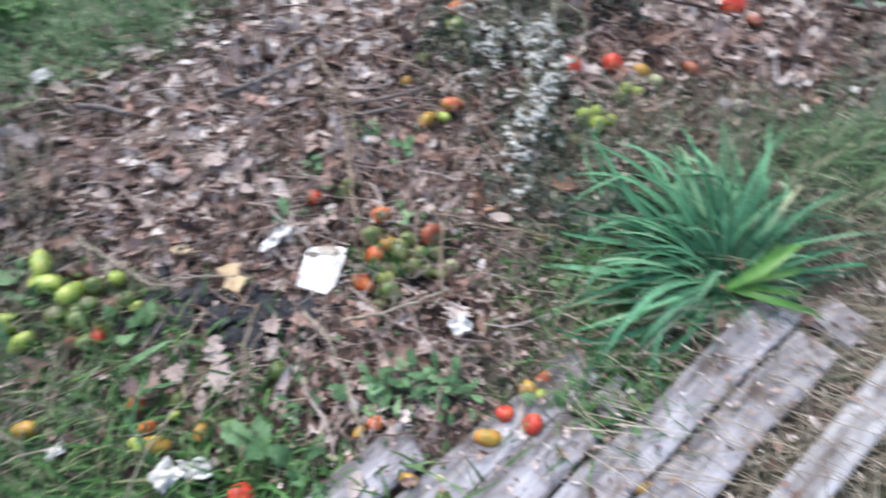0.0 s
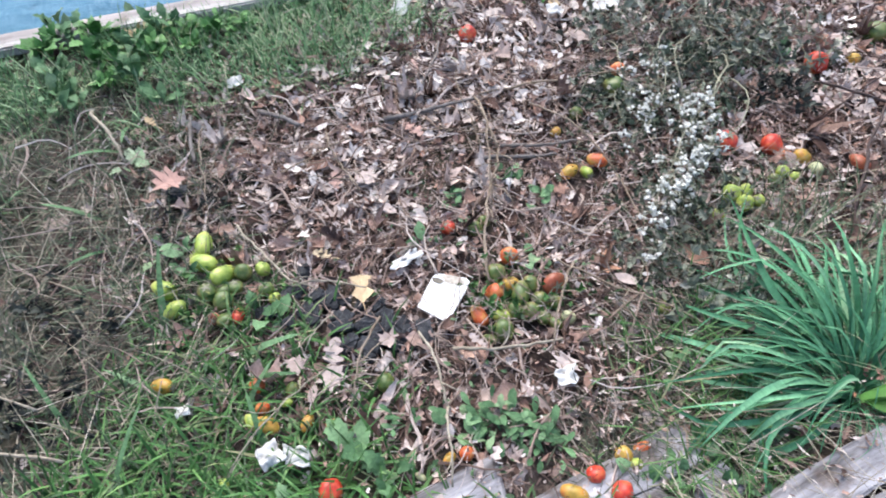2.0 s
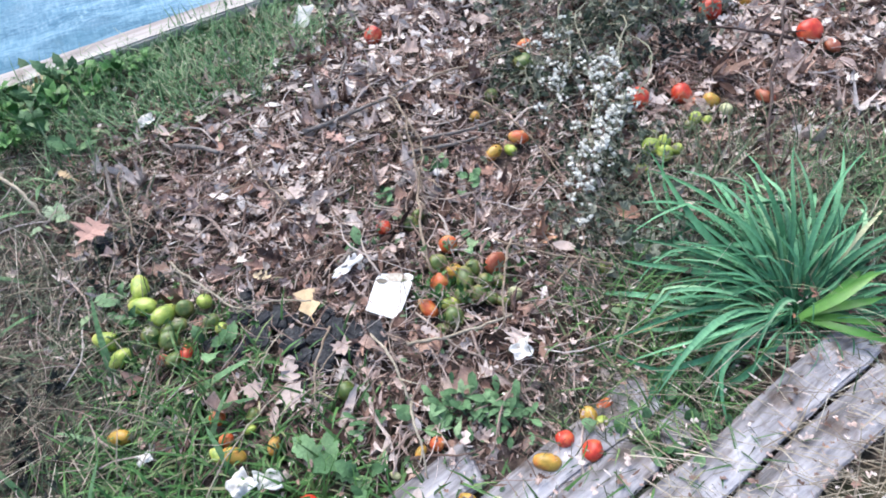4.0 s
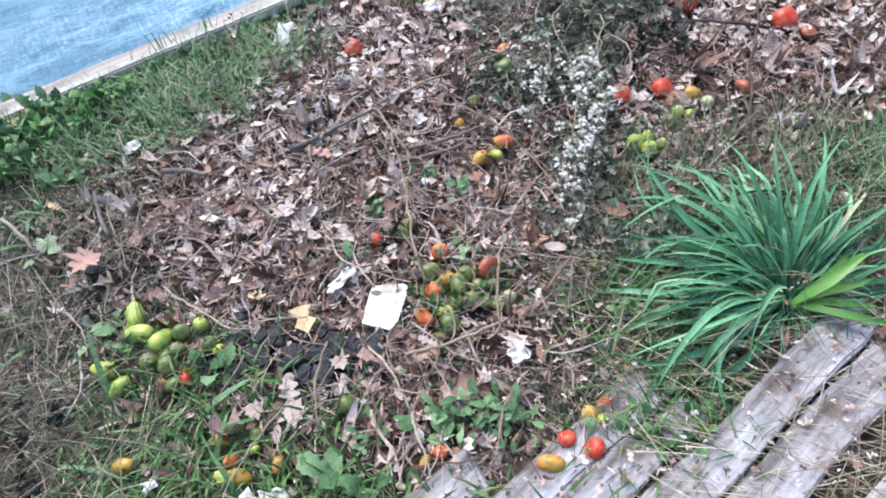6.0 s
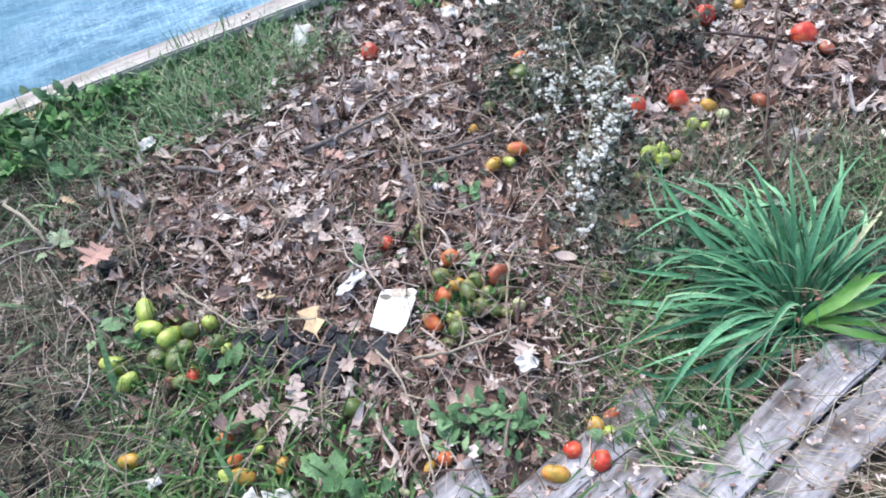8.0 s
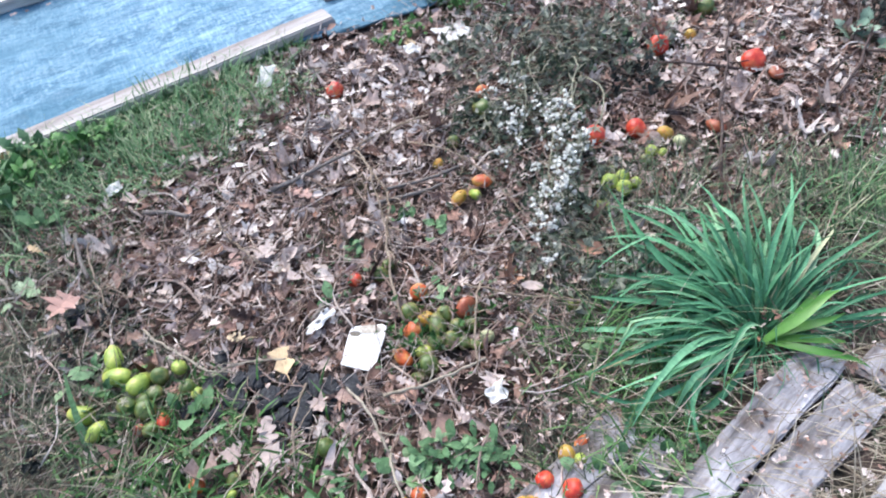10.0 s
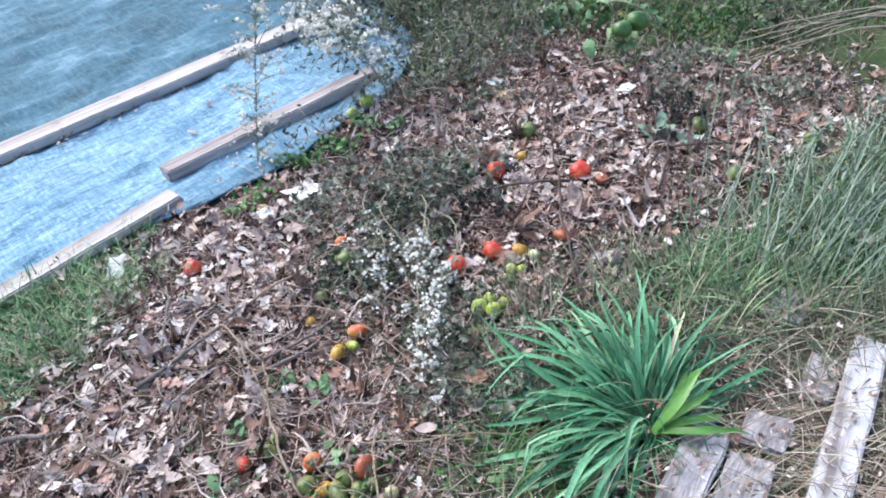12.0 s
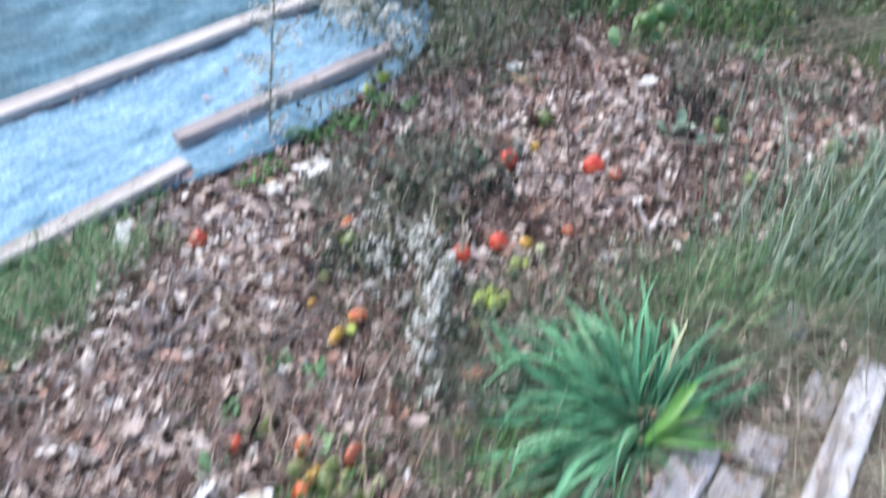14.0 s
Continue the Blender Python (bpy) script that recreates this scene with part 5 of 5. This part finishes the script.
aster(bent((0.5, 2.3, 0.03), (0.45, 1.86, 0.09), rng, 8, 0.10, 0.08), 10, 40, 0.014, 0.06, SEEDY, start=0.66, scale=(0.45, 0.9))
aster(bent((0.3, 2.2, 0.03), (0.38, 1.85, 0.08), rng, 8, 0.08, 0.06), 6, 22, 0.012, 0.035, SEEDY, start=0.7, scale=(0.45, 0.9))
aster(bent((0.14, 2.70, 0.0), (0.33, 2.74, 0.66), rng, 12, 0.04, 0.0), 44, 400, 0.022, 0.11, "upright wild aster with white flowers beside the tarp", start=0.03, leaves=300, scale=(0.6, 1.15), green=TALL)
aster(bent((0.75, 2.95, 0.0), (0.56, 2.85, 0.42), rng, 12, 0.05, 0.03), 26, 330, 0.02, 0.13, "bushy wild aster with dense white flowers", start=0.4, green=TALL, leaves=120, scale=(0.7, 1.3))
aster(bent((0.72, 3.05, 0.0), (0.42, 3.1, 0.46), rng, 12, 0.05, 0.05), 22, 220, 0.02, 0.14, "bushy wild aster with dense white flowers", start=0.4, green=TALL, leaves=120, scale=(0.7, 1.3))


# ---- broad-leaved weeds ----
def weed(x, y, count, length, shape, label, rise=35, spread=0.01, material=WEED):
    ob = new("weed")
    ob.matrix_basis = pose(x, y, relief(x, y))
    tagged(ob, label, "weed", "broad-leaved weeds")
    for i in range(count):
        az, l = i * 137.5 + rng.uniform(-25, 25), length * rng.uniform(0.6, 1.15)
        v, f = leaf_geometry(shape, l, rng.uniform(-0.5, 0.0), rng.uniform(0.1, 0.5), rng)
        r = rng.uniform(0, spread)
        part("leaf", mesh_of("leaf", v, f, material, True), ob, "", pose(r * math.cos(i), r * math.sin(i), 0.012 + rng.uniform(0, 0.03) + length * 0.5 * (rise > 70), 0, 0, az) @ pose(0, 0, 0, rng.uniform(5, rise), rng.uniform(-15, 15), 0) @ pose(0, l * 0.55, 0))
    return ob


ROSETTE = "low rosette of green weed leaves"
for x, y, c, l, s, lab, ri, sp in ((0.16, 0.93, 34, 0.055, "spatula", ROSETTE, 45, 0.05), (0.24, 0.915, 32, 0.05, "spatula", ROSETTE, 45, 0.05), (0.10, 0.905, 9, 0.035, "round", ROSETTE, 40, 0.04),
                                   (0.42, 0.87, 6, 0.03, "round", "round-leaved weed growing over the boards", 60, 0.03), (0.48, 0.9, 7, 0.028, "round", "round-leaved weed growing over the boards", 60, 0.04), (0.53, 0.965, 9, 0.03, "round", "round-leaved weed growing over the boards", 50, 0.05),
                                   (0.61, 1.0, 6, 0.034, "oval", "small green weed beside the strap leaves", 60, 0.03), (-0.03, 1.48, 10, 0.032, "oval", "small green weed in leaf litter", 60, 0.03), (0.1, 1.6, 7, 0.03, "round", "small green weed in leaf litter", 50, 0.04), (0.17, 1.54, 7, 0.028, "round", "small green weed in leaf litter", 50, 0.04),
                                   (-0.08, 1.33, 2, 0.06, "oval", "single green weed leaf in litter", 60, 0.01), (-0.56, 1.14, 8, 0.05, "toothed", "pale toothed weed by green tomatoes", 60, 0.05), (-0.63, 1.2, 8, 0.05, "toothed", "pale toothed weed by green tomatoes", 60, 0.05), (-0.35, 1.07, 6, 0.06, "toothed", "toothed weed by a red tomato", 50, 0.04),
                                   (-0.09, 0.82, 4, 0.075, "toothed", "broad crinkled green weed leaves", 50, 0.03), (-0.02, 0.8, 5, 0.06, "toothed", "broad crinkled green weed leaves", 50, 0.03), (-0.17, 0.7, 5, 0.06, "toothed", "broad crinkled green weed leaves", 50, 0.03), (0.0, 0.72, 12, 0.05, "spatula", ROSETTE, 50, 0.03),
                                   (-1.0, 1.75, 18, 0.06, "toothed", "large-leaved weed in the grass", 75, 0.05), (-1.12, 1.62, 18, 0.06, "toothed", "large-leaved weed in the grass", 75, 0.06), (-1.02, 1.97, 18, 0.06, "toothed", "large-leaved weed in the grass", 75, 0.06), (-1.3, 1.9, 18, 0.06, "toothed", "large-leaved weed in the grass", 75, 0.06), (-1.05, 1.88, 18, 0.06, "toothed", "large-leaved weed in the grass", 75, 0.05), (-1.22, 1.72, 18, 0.06, "toothed", "large-leaved weed in the grass", 55, 0.05), (-1.15, 2.0, 18, 0.06, "toothed", "large-leaved weed in the grass", 55, 0.05), (-0.9, 1.68, 7, 0.08, "oval", "large-leaved weed in the grass", 55, 0.05),
                                   (0.42, 2.72, 34, 0.036, "toothed", "bright green weed at the tarp's edge", 60, 0.06), (0.58, 2.78, 60, 0.036, "toothed", "bright green weed at the tarp's edge", 60, 0.06), (0.25, 2.66, 26, 0.036, "toothed", "bright green weed at the tarp's edge", 60, 0.05), (0.68, 2.72, 26, 0.036, "toothed", "bright green weed at the tarp's edge", 60, 0.06),
                                   (0.92, 3.05, 10, 0.07, "toothed", "leafy green weed among wilted stems", 70, 0.08), (0.8, 2.25, 6, 0.05, "toothed", "small green weed in leaf litter", 60, 0.04), 
                                   (2.05, 2.55, 7, 0.07, "oval", "green weed in rough grass", 60, 0.06), (1.75, 3.3, 14, 0.12, "toothed", "large leafy weed behind green tomatoes", 70, 0.1), (1.95, 3.35, 14, 0.12, "toothed", "large leafy weed behind green tomatoes", 70, 0.1), (1.6, 3.2, 10, 0.1, "toothed", "large leafy weed behind green tomatoes", 70, 0.08), (0.50, 0.83, 10, 0.03, "round", "round-leaved weed growing over the boards", 60, 0.06), (0.56, 0.83, 10, 0.03, "round", "round-leaved weed growing over the boards", 60, 0.06), (0.6, 0.88, 9, 0.03, "oval", "small weed in a gap between boards", 60, 0.05), (0.57, 0.9, 9, 0.028, "round", "round-leaved weed growing over the boards", 60, 0.06), (0.62, 0.94, 8, 0.028, "oval", "small weed in a gap between boards", 60, 0.05), (-0.02, 0.9, 12, 0.04, "spatula", ROSETTE, 50, 0.05), (0.5, 1.12, 10, 0.035, "oval", "small green weed in grass", 60, 0.06), (0.17, 1.32, 5, 0.03, "round", "small green weed among tomatoes", 50, 0.05)):
    weed(x, y, c, l, s, lab, ri, sp)


def standing_tomatoes():
    """Green fruits held up on a leafy vine at the back of the bed."""
    ob = new("tomato_plant")
    tagged(ob, "tomato vine bearing two large green tomatoes", "plant")
    part("stem", mesh_of("stem", *tube(bent((1.75, 2.8, 0), (1.62, 2.72, 0.30), rng, 8, 0.1, 0.02), 0.006, 0.004, 7), GREEN_STEM, True), ob)
    part("stem", mesh_of("stem", *tube(bent((1.62, 2.72, 0.30), (1.76, 2.62, 0.24), rng, 6, 0.1, 0.03), 0.004, 0.002, 7), GREEN_STEM, True), ob)
    for (x, y, z), s in (((1.625, 2.62, 0.22), 0.078), ((1.705, 2.645, 0.226), 0.092)):
        part("fruit", FRUIT_MESH["V", "round"][0], ob, "glossy green tomato", pose(x, y, z, 150, 12, 0) @ Matrix.Scale(s, 4))
    for _ in range(16):
        v, f = leaf_geometry("toothed", rng.uniform(0.06, 0.11), -0.3, 0.4, rng)
        part("leaf", mesh_of("leaf", v, f, WEED, True), ob, "", pose(1.72 + rng.gauss(0, 0.09), 2.74 + rng.gauss(0, 0.05), rng.uniform(0.05, 0.3), rng.uniform(-60, 60), rng.uniform(-50, 50), rng.uniform(0, 360)))


standing_tomatoes()


def leaning_weed(x, y, stems, label):
    """Tall pale stems leaning one way, with narrow leaves along them."""
    ob = new("leaning_weed")
    tagged(ob, label, "weed", "leaning weeds")
    h = Heap()
    for _ in range(stems):
        a = Vector((x + rng.gauss(0, 0.05), y + rng.gauss(0, 0.03), 0.0))
        az, l = rng.gauss(0.62, 0.16), rng.uniform(0.45, 0.95)
        b = a + Vector((math.cos(az) * l * 0.9, math.sin(az) * l * 0.9, l * rng.uniform(0.2, 0.42)))
        pts = bent(a, b, rng, 10, 0.04, 0.06)
        part("stem", mesh_of("stem", *tube(pts, 0.0034, 0.0015, 5), TALL_STEM, True), ob)
        for p in pts[2:]:
            for _ in range(3):
                v, f = leaf_geometry("lance", rng.uniform(0.025, 0.05), -0.3, 0.3, rng)
                q = p + Vector((rng.gauss(0, 0.015), rng.gauss(0, 0.015), rng.gauss(0, 0.012)))
                h.add(v, f, pose(q.x, q.y, max(q.z, 0.01), rng.uniform(-50, 50), rng.uniform(-50, 50), rng.gauss(-50, 50)))
    part("foliage", h.mesh("foliage", TALL), ob, "narrow blue-green leaves")
    return ob


for x, y, n in ((1.36, 1.38, 7), (1.5, 1.36, 6), (1.68, 1.3, 7), (1.9, 1.4, 6)):
    leaning_weed(x, y, n, "tall pale-stemmed weed leaning over rough grass")


for x, y in ((1.5, 2.12), (1.56, 2.06), (1.51, 2.16)):
    weed(x, y, 8, 0.065, "toothed", "blue-green weed in leaf litter", 50, 0.03, WEED_BLUE)
for x, y, n, l in ((-0.88, 2.03, 16, 0.08), (-0.95, 1.98, 14, 0.075), (-0.8, 2.06, 12, 0.07), (-1.0, 1.87, 14, 0.09), (-1.18, 1.9, 16, 0.1), (-1.12, 1.8, 14, 0.095), (-1.05, 1.7, 12, 0.085), (-0.9, 1.93, 10, 0.07), (-1.3, 1.8, 14, 0.1)):
    weed(x, y, n + 9, l * 0.62, "toothed", "lush broad-leaved weed in the grass", 76, 0.05, LUSH)
for k in range(8):
    stick("bent_stalk", (2.7 + 0.1 * k, 2.12 + 0.06 * (k % 3)), (1.98 + 0.04 * k, 2.3 + 0.05 * (k * 3 % 5)), 0.0042, 0.002, PALE_STEM, "long bleached stalk bent over the grass", "stalk", 0.05, 0.03, z=0.13, group="bent stalks", twigs=1)
weed(-1.08, 1.94, 9, 0.042, "toothed", "yellowing weed at the tarp's edge", 75, 0.05, LEAF_YELLOW)
for x, y, n in ((0.33, 2.6, 26), (0.47, 2.63, 24), (0.15, 2.45, 14), (0.06, 2.4, 10)):
    weed(x, y, n + 10, 0.034, "toothed", "bright green weed at the tarp's edge", 75, 0.07, LUSH)
weed(-0.85, 1.44, 4, 0.07, "toothed", "pale green weed leaf on a broken stalk", 40, 0.02, PALE_GREEN)
stick("pale_stalk", (-1.03, 1.58), (-0.85, 1.42), 0.005, 0.0035, PALE_STEM, "pale broken stalk lying in grass", "stalk", 0.04, group="pale stalks", z=0.06)
stick("pale_stalk", (-0.7, 0.78), (-1.15, 0.86), 0.003, 0.002, PALE_STEM, "pale dry stalk lying over matted grass", "stalk", 0.02, group="pale stalks", z=0.05)
stick("pale_stalk", (-0.6, 0.70), (-1.1, 0.72), 0.003, 0.002, PALE_STEM, "pale dry stalk lying over matted grass", "stalk", 0.02, group="pale stalks", z=0.05)


# ---- litter: card, papers, distinct leaves, charred wood ----
def card():
    ob = new("paper_card")
    ob.matrix_basis = pose(0.0, 1.195, relief(0, 1.2) + 0.032, 2, 3, -4)
    tagged(ob, "torn white card with a mud stain, on leaves", "card")
    bm = bmesh.new()
    outline = [(-0.047, -0.045), (0.018, -0.062), (0.028, -0.052), (0.043, 0.02), (0.046, 0.05), (0.036, 0.056), (-0.030, 0.05), (-0.036, 0.036)]
    bm.faces.new([bm.verts.new((x, y, 0)) for x, y in outline])
    ext = bmesh.ops.extrude_face_region(bm, geom=bm.faces[:])
    bmesh.ops.translate(bm, vec=(0, 0, 0.003), verts=[v for v in ext["geom"] if isinstance(v, bmesh.types.BMVert)])
    bmesh.ops.recalc_face_normals(bm, faces=bm.faces)
    bmesh.ops.bevel(bm, geom=bm.edges[:], offset=0.0008, segments=1, affect="EDGES")
    part("sheet", bm_mesh("sheet", bm, CARD, False), ob)

    def flake(name, cx, cy, w, l, material, label):
        b = bmesh.new()
        r = random.Random(name)
        ring = [b.verts.new((cx + w * math.cos(a * 0.4488) * r.uniform(0.75, 1.1), cy + l * math.sin(a * 0.4488) * r.uniform(0.75, 1.1), 0.0036 + r.uniform(0, 0.0012))) for a in range(14)]
        b.faces.new(ring)
        part(name, bm_mesh(name, b, material, False), ob, label)

    flake("stain", -0.022, 0.031, 0.015, 0.008, STAIN, "grey mud stain")
    flake("torn_layer", 0.012, 0.042, 0.03, 0.012, CARD_TORN, "torn beige layer")


card()


def scrap(name, x, y, w, l, turn, material, label, category, crumple=0.3, tilt=6):
    bm = bmesh.new()
    bmesh.ops.create_grid(bm, x_segments=12, y_segments=12, size=0.5)
    off = rng.uniform(0, 50)
    for v in bm.verts:
        e = 0.85 + 0.3 * noise.noise((v.co.x * 3 + off, v.co.y * 3, 0))
        v.co.x, v.co.y = v.co.x * w * e, v.co.y * l * e
        v.co.z = crumple * min(w, l) * (0.5 + noise.noise((v.co.x / w * 3 + off, v.co.y / l * 3, 2)) * 0.8 + 0.3 * abs(noise.noise((v.co.x / w * 8 + off, v.co.y / l * 8, 2))))
    me = bm_mesh(name, bm, material, True)
    ob = new(name, me)
    ob.matrix_basis = pose(x, y, relief(x, y) + 0.038, tilt, 0, turn)
    so = ob.modifiers.new("thickness", "SOLIDIFY")
    so.thickness = 0.0012
    return tagged(ob, label, category)


scrap("paper_scrap", -0.098, 1.267, 0.03, 0.085, -48, PAPER, "narrow strip of crumpled white paper", "paper")
scrap("paper_scrap", -0.192, 0.792, 0.055, 0.04, 10, PAPER, "crumpled white paper among weeds", "paper", 0.5)
scrap("paper_scrap", -0.241, 0.782, 0.05, 0.05, 50, PAPER, "small crumpled white paper among weeds", "paper", 0.5)
scrap("paper_scrap", 0.279, 2.405, 0.13, 0.1, 20, PAPER, "creased white paper by the wild aster", "paper", 0.06)
scrap("paper_scrap", 0.142, 2.321, 0.06, 0.05, 20, PAPER, "small white paper scrap by the tarp", "paper", 0.4)
scrap("paper_scrap", -0.347, 2.27, 0.06, 0.09, -15, PAPER, "pale paper sheet standing in the litter", "paper", 0.1, 25)
scrap("paper_scrap", 1.58, 2.495, 0.085, 0.06, 30, PAPER, "white paper scrap on dead leaves", "paper", 0.12)
scrap("paper_scrap", 1.161, 2.811, 0.07, 0.06, 30, PAPER, "white paper scrap on dead leaves", "paper", 0.4)
scrap("paper_scrap", -0.716, 1.792, 0.05, 0.04, 30, PAPER, "small white paper scrap in grass", "paper", 0.4)
scrap("paper_scrap", -0.437, 0.836, 0.03, 0.025, 30, PAPER, "tiny white paper scrap in grass", "paper", 0.4)
scrap("paper_scrap", 0.274, 1.042, 0.045, 0.045, 20, PAPER, "crumpled white paper scrap on litter", "paper", 0.4)
scrap("stone", 1.66, 1.40, 0.05, 0.05, 0, CARD_TORN, "small tan stone in rough grass", "stone", 0.8)


def lone_leaf(x, y, size, shape, material, turn, label, curl=0.08, cup=0.22, tilt=4):
    size *= 0.82
    v, f = leaf_geometry(shape, size, curl * rng.uniform(-0.5, 2), cup * rng.uniform(0.2, 1.3), rng)
    ob = new("fallen_leaf")
    ob.matrix_basis = pose(x, y, relief(x, y) + (0.068 if x < -0.7 and y < 1.4 else 0.035) + 0.01 * on_tarp(x, y), tilt, rng.uniform(-12, 12), turn)
    part("blade", mesh_of("blade", v, f, material), ob)
    part("stalk", mesh_of("stalk", *tube([(0, -0.5 * size, 0.5 * curl * size), (0.03 * size, -0.75 * size, 0.1 * size), (0.1 * size, -0.95 * size, 0)], 0.0012, 0.0008, 5), material), ob)
    return tagged(ob, label, "leaf", "fallen leaves")


for row in ((-0.08, 3.07, 0.06, "oak", LEAF_PINK, 60, "small red leaf lying on the blue tarp"), (2.1, 2.4, 0.12, "lance", LEAF_PALE, -60, "long bleached leaf caught in the grass"), (0.0, 3.3, 0.05, "oval", LEAF_BROWN, 20, "small brown leaf on the blue tarp"), (-0.712, 1.37, 0.105, "maple", LEAF_PINK, 160, "pinkish fallen maple leaf lying face down"), (-0.180, 1.708, 0.10, "oak", LEAF_PINK, 60, "reddish-brown fallen oak leaf on litter"), (-0.178, 1.178, 0.095, "shard", LEAF_YELLOW, 20, "yellowed curled leaf with brown patches"),
            (-0.180, 1.415, 0.065, "oval", LEAF_PALE, 70, "pale pink oval leaf on litter"), (-0.146, 1.440, 0.05, "maple", LEAF_PALE, 30, "bleached white lobed leaf on litter"), (-0.258, 1.503, 0.085, "maple", LEAF_PALE, 75, "bleached beige maple leaf on litter"),
            (-0.190, 1.005, 0.10, "oak", LEAF_PALE, 10, "bleached pinkish oak leaf by charred wood"), (-0.180, 0.957, 0.08, "maple", LEAF_PALE, 200, "bleached pinkish maple leaf by charred wood"), (-0.205, 0.918, 0.05, "oval", LEAF_PALE, 5, "small beige leaf in litter"), (-0.258, 0.971, 0.06, "maple", LEAF_PALE, 80, "beige maple leaf at the grass edge"),
            (0.269, 1.074, 0.07, "maple", LEAF_PALE, 160, "bleached maple leaf over a white scrap"), (0.318, 1.044, 0.05, "oval", LEAF_BROWN, 10, "small brown curled leaf"), (-0.385, 1.523, 0.09, "oval", LEAF_BROWN, -50, "brown curled leaf on litter"), (-0.327, 1.474, 0.08, "oak", LEAF_PINK, 20, "reddish curled oak leaf"),
            (-0.288, 1.249, 0.06, "oak", LEAF_YELLOW, 80, "orange-brown leaf near green tomatoes"), (0.220, 2.206, 0.09, "maple", LEAF_PALE, 10, "pale maple leaf on litter"), (0.005, 2.079, 0.09, "maple", LEAF_PALE, 100, "pale maple leaf on litter"), (-0.239, 1.981, 0.05, "oak", LEAF_PINK, 30, "small red-brown leaf on litter"),
            (1.147, 2.723, 0.11, "oval", LEAF_YELLOW, 20, "large peach-coloured dead leaf"), (0.132, 2.372, 0.08, "oval", LEAF_YELLOW, 20, "tan curled leaf by the tarp"), (0.386, 1.308, 0.07, "oval", LEAF_PALE, 75, "pale pink curled leaf"), (-0.092, 1.064, 0.06, "maple", LEAF_PALE, 75, "beige leaf by the card"),
            (0.093, 1.093, 0.06, "oak", LEAF_PALE, 60, "beige leaf below the orange tomato"), (-0.873, 1.591, 0.06, "oak", LEAF_YELLOW, 60, "small yellow leaf in grass"), (-1.068, 2.011, 0.1, "maple", LEAF_YELLOW, 60, "yellowed weed leaf at the tarp's edge"), (0.610, 1.005, 0.03, "oval", LEAF_PALE, 0, "small pale leaf in weeds"),
            (0.074, 0.752, 0.06, "oval", LEAF_PALE, -10, "pale curled leaf beside the boards"), (-0.146, 0.693, 0.05, "maple", LEAF_YELLOW, 40, "small tan leaf in weeds"), (0.137, 0.835, 0.035, "oval", LEAF_PALE, 10, "pale bud-like leaf on litter")):
    lone_leaf(*row)


def lump(x, y, size, turn, label="black charred wood chunk on the soil"):
    bm = bmesh.new()
    bmesh.ops.create_cube(bm, size=1)
    bmesh.ops.subdivide_edges(bm, edges=bm.edges[:], cuts=4, use_grid_fill=True)
    off = rng.uniform(0, 60)
    for v in bm.verts:
        v.co = v.co.normalized() * 0.25 + v.co * 0.65
        k = 1 + 0.3 * noise.noise(v.co * 2.0 + Vector((off, 0, 0))) + 0.14 * noise.noise(v.co * 8 + Vector((off, 9, 0)))
        v.co = Vector((v.co.x, v.co.y * 0.6, v.co.z * 0.5)) * k
    ob = new("charred_wood", bm_mesh("charred_wood", bm, CHAR, False))
    ob.matrix_basis = pose(x, y, relief(x, y) + 0.016 + size * 0.12, rng.uniform(-20, 20), rng.uniform(-20, 20), turn) @ Matrix.Scale(size, 4)
    return tagged(ob, label, "charred wood", "charred wood pile")


for i in range(54):
    s = rng.random()
    lump(-0.32 + 0.25 * s + rng.gauss(0, 0.02), 1.13 - 0.05 * s + rng.gauss(0, 0.036), rng.uniform(0.018, 0.046), rng.uniform(0, 180))
lump(-0.365, 1.085, 0.04, 20)
lump(-0.70, 1.375, 0.05, 30)
lump(-0.02, 1.10, 0.05, 120)


# ---- a few broad grass blades that stand out ----
def broad_blade(x, y, az, length, width, lean, droop, material, label):
    ob = new("broad_grass_blade")
    part("leaf", mesh_of("leaf", *blade_geometry(0, 0, 0, az, length, width, lean, droop, 9), material, True), ob)
    ob.matrix_basis = pose(x, y, relief(x, y))
    return tagged(ob, label, "grass", "broad grass blades")


for x, y, az, l, w, le, dr in ((-0.56, 1.0, 1.9, 0.2, 0.018, 0.7, 0.5), (-0.40, 0.97, 0.35, 0.17, 0.022, 0.9, 0.5), (-0.50, 0.87, 3.0, 0.14, 0.014, 1.1, 0.4), (-0.33, 0.87, 1.2, 0.12, 0.014, 0.6, 0.8), (-0.36, 0.93, 0.1, 0.14, 0.016, 0.8, 0.7), (-0.26, 0.8, 2.2, 0.13, 0.016, 0.6, 0.8), (-0.92, 1.5, 4.2, 0.16, 0.016, 0.7, 0.8),
                               (-0.85, 1.27, 3.4, 0.15, 0.014, 0.6, 0.9), (-0.78, 1.2, 4.4, 0.14, 0.014, 0.7, 0.7), (-0.95, 1.6, 5.2, 0.17, 0.018, 0.8, 0.7), (-0.62, 0.75, 2.5, 0.2, 0.012, 0.8, 0.6), (-0.5, 0.65, 1.5, 0.2, 0.013, 0.7, 0.7)):
    broad_blade(x, y, az, l, w, le, dr, WEED, "single broad green grass blade standing out")
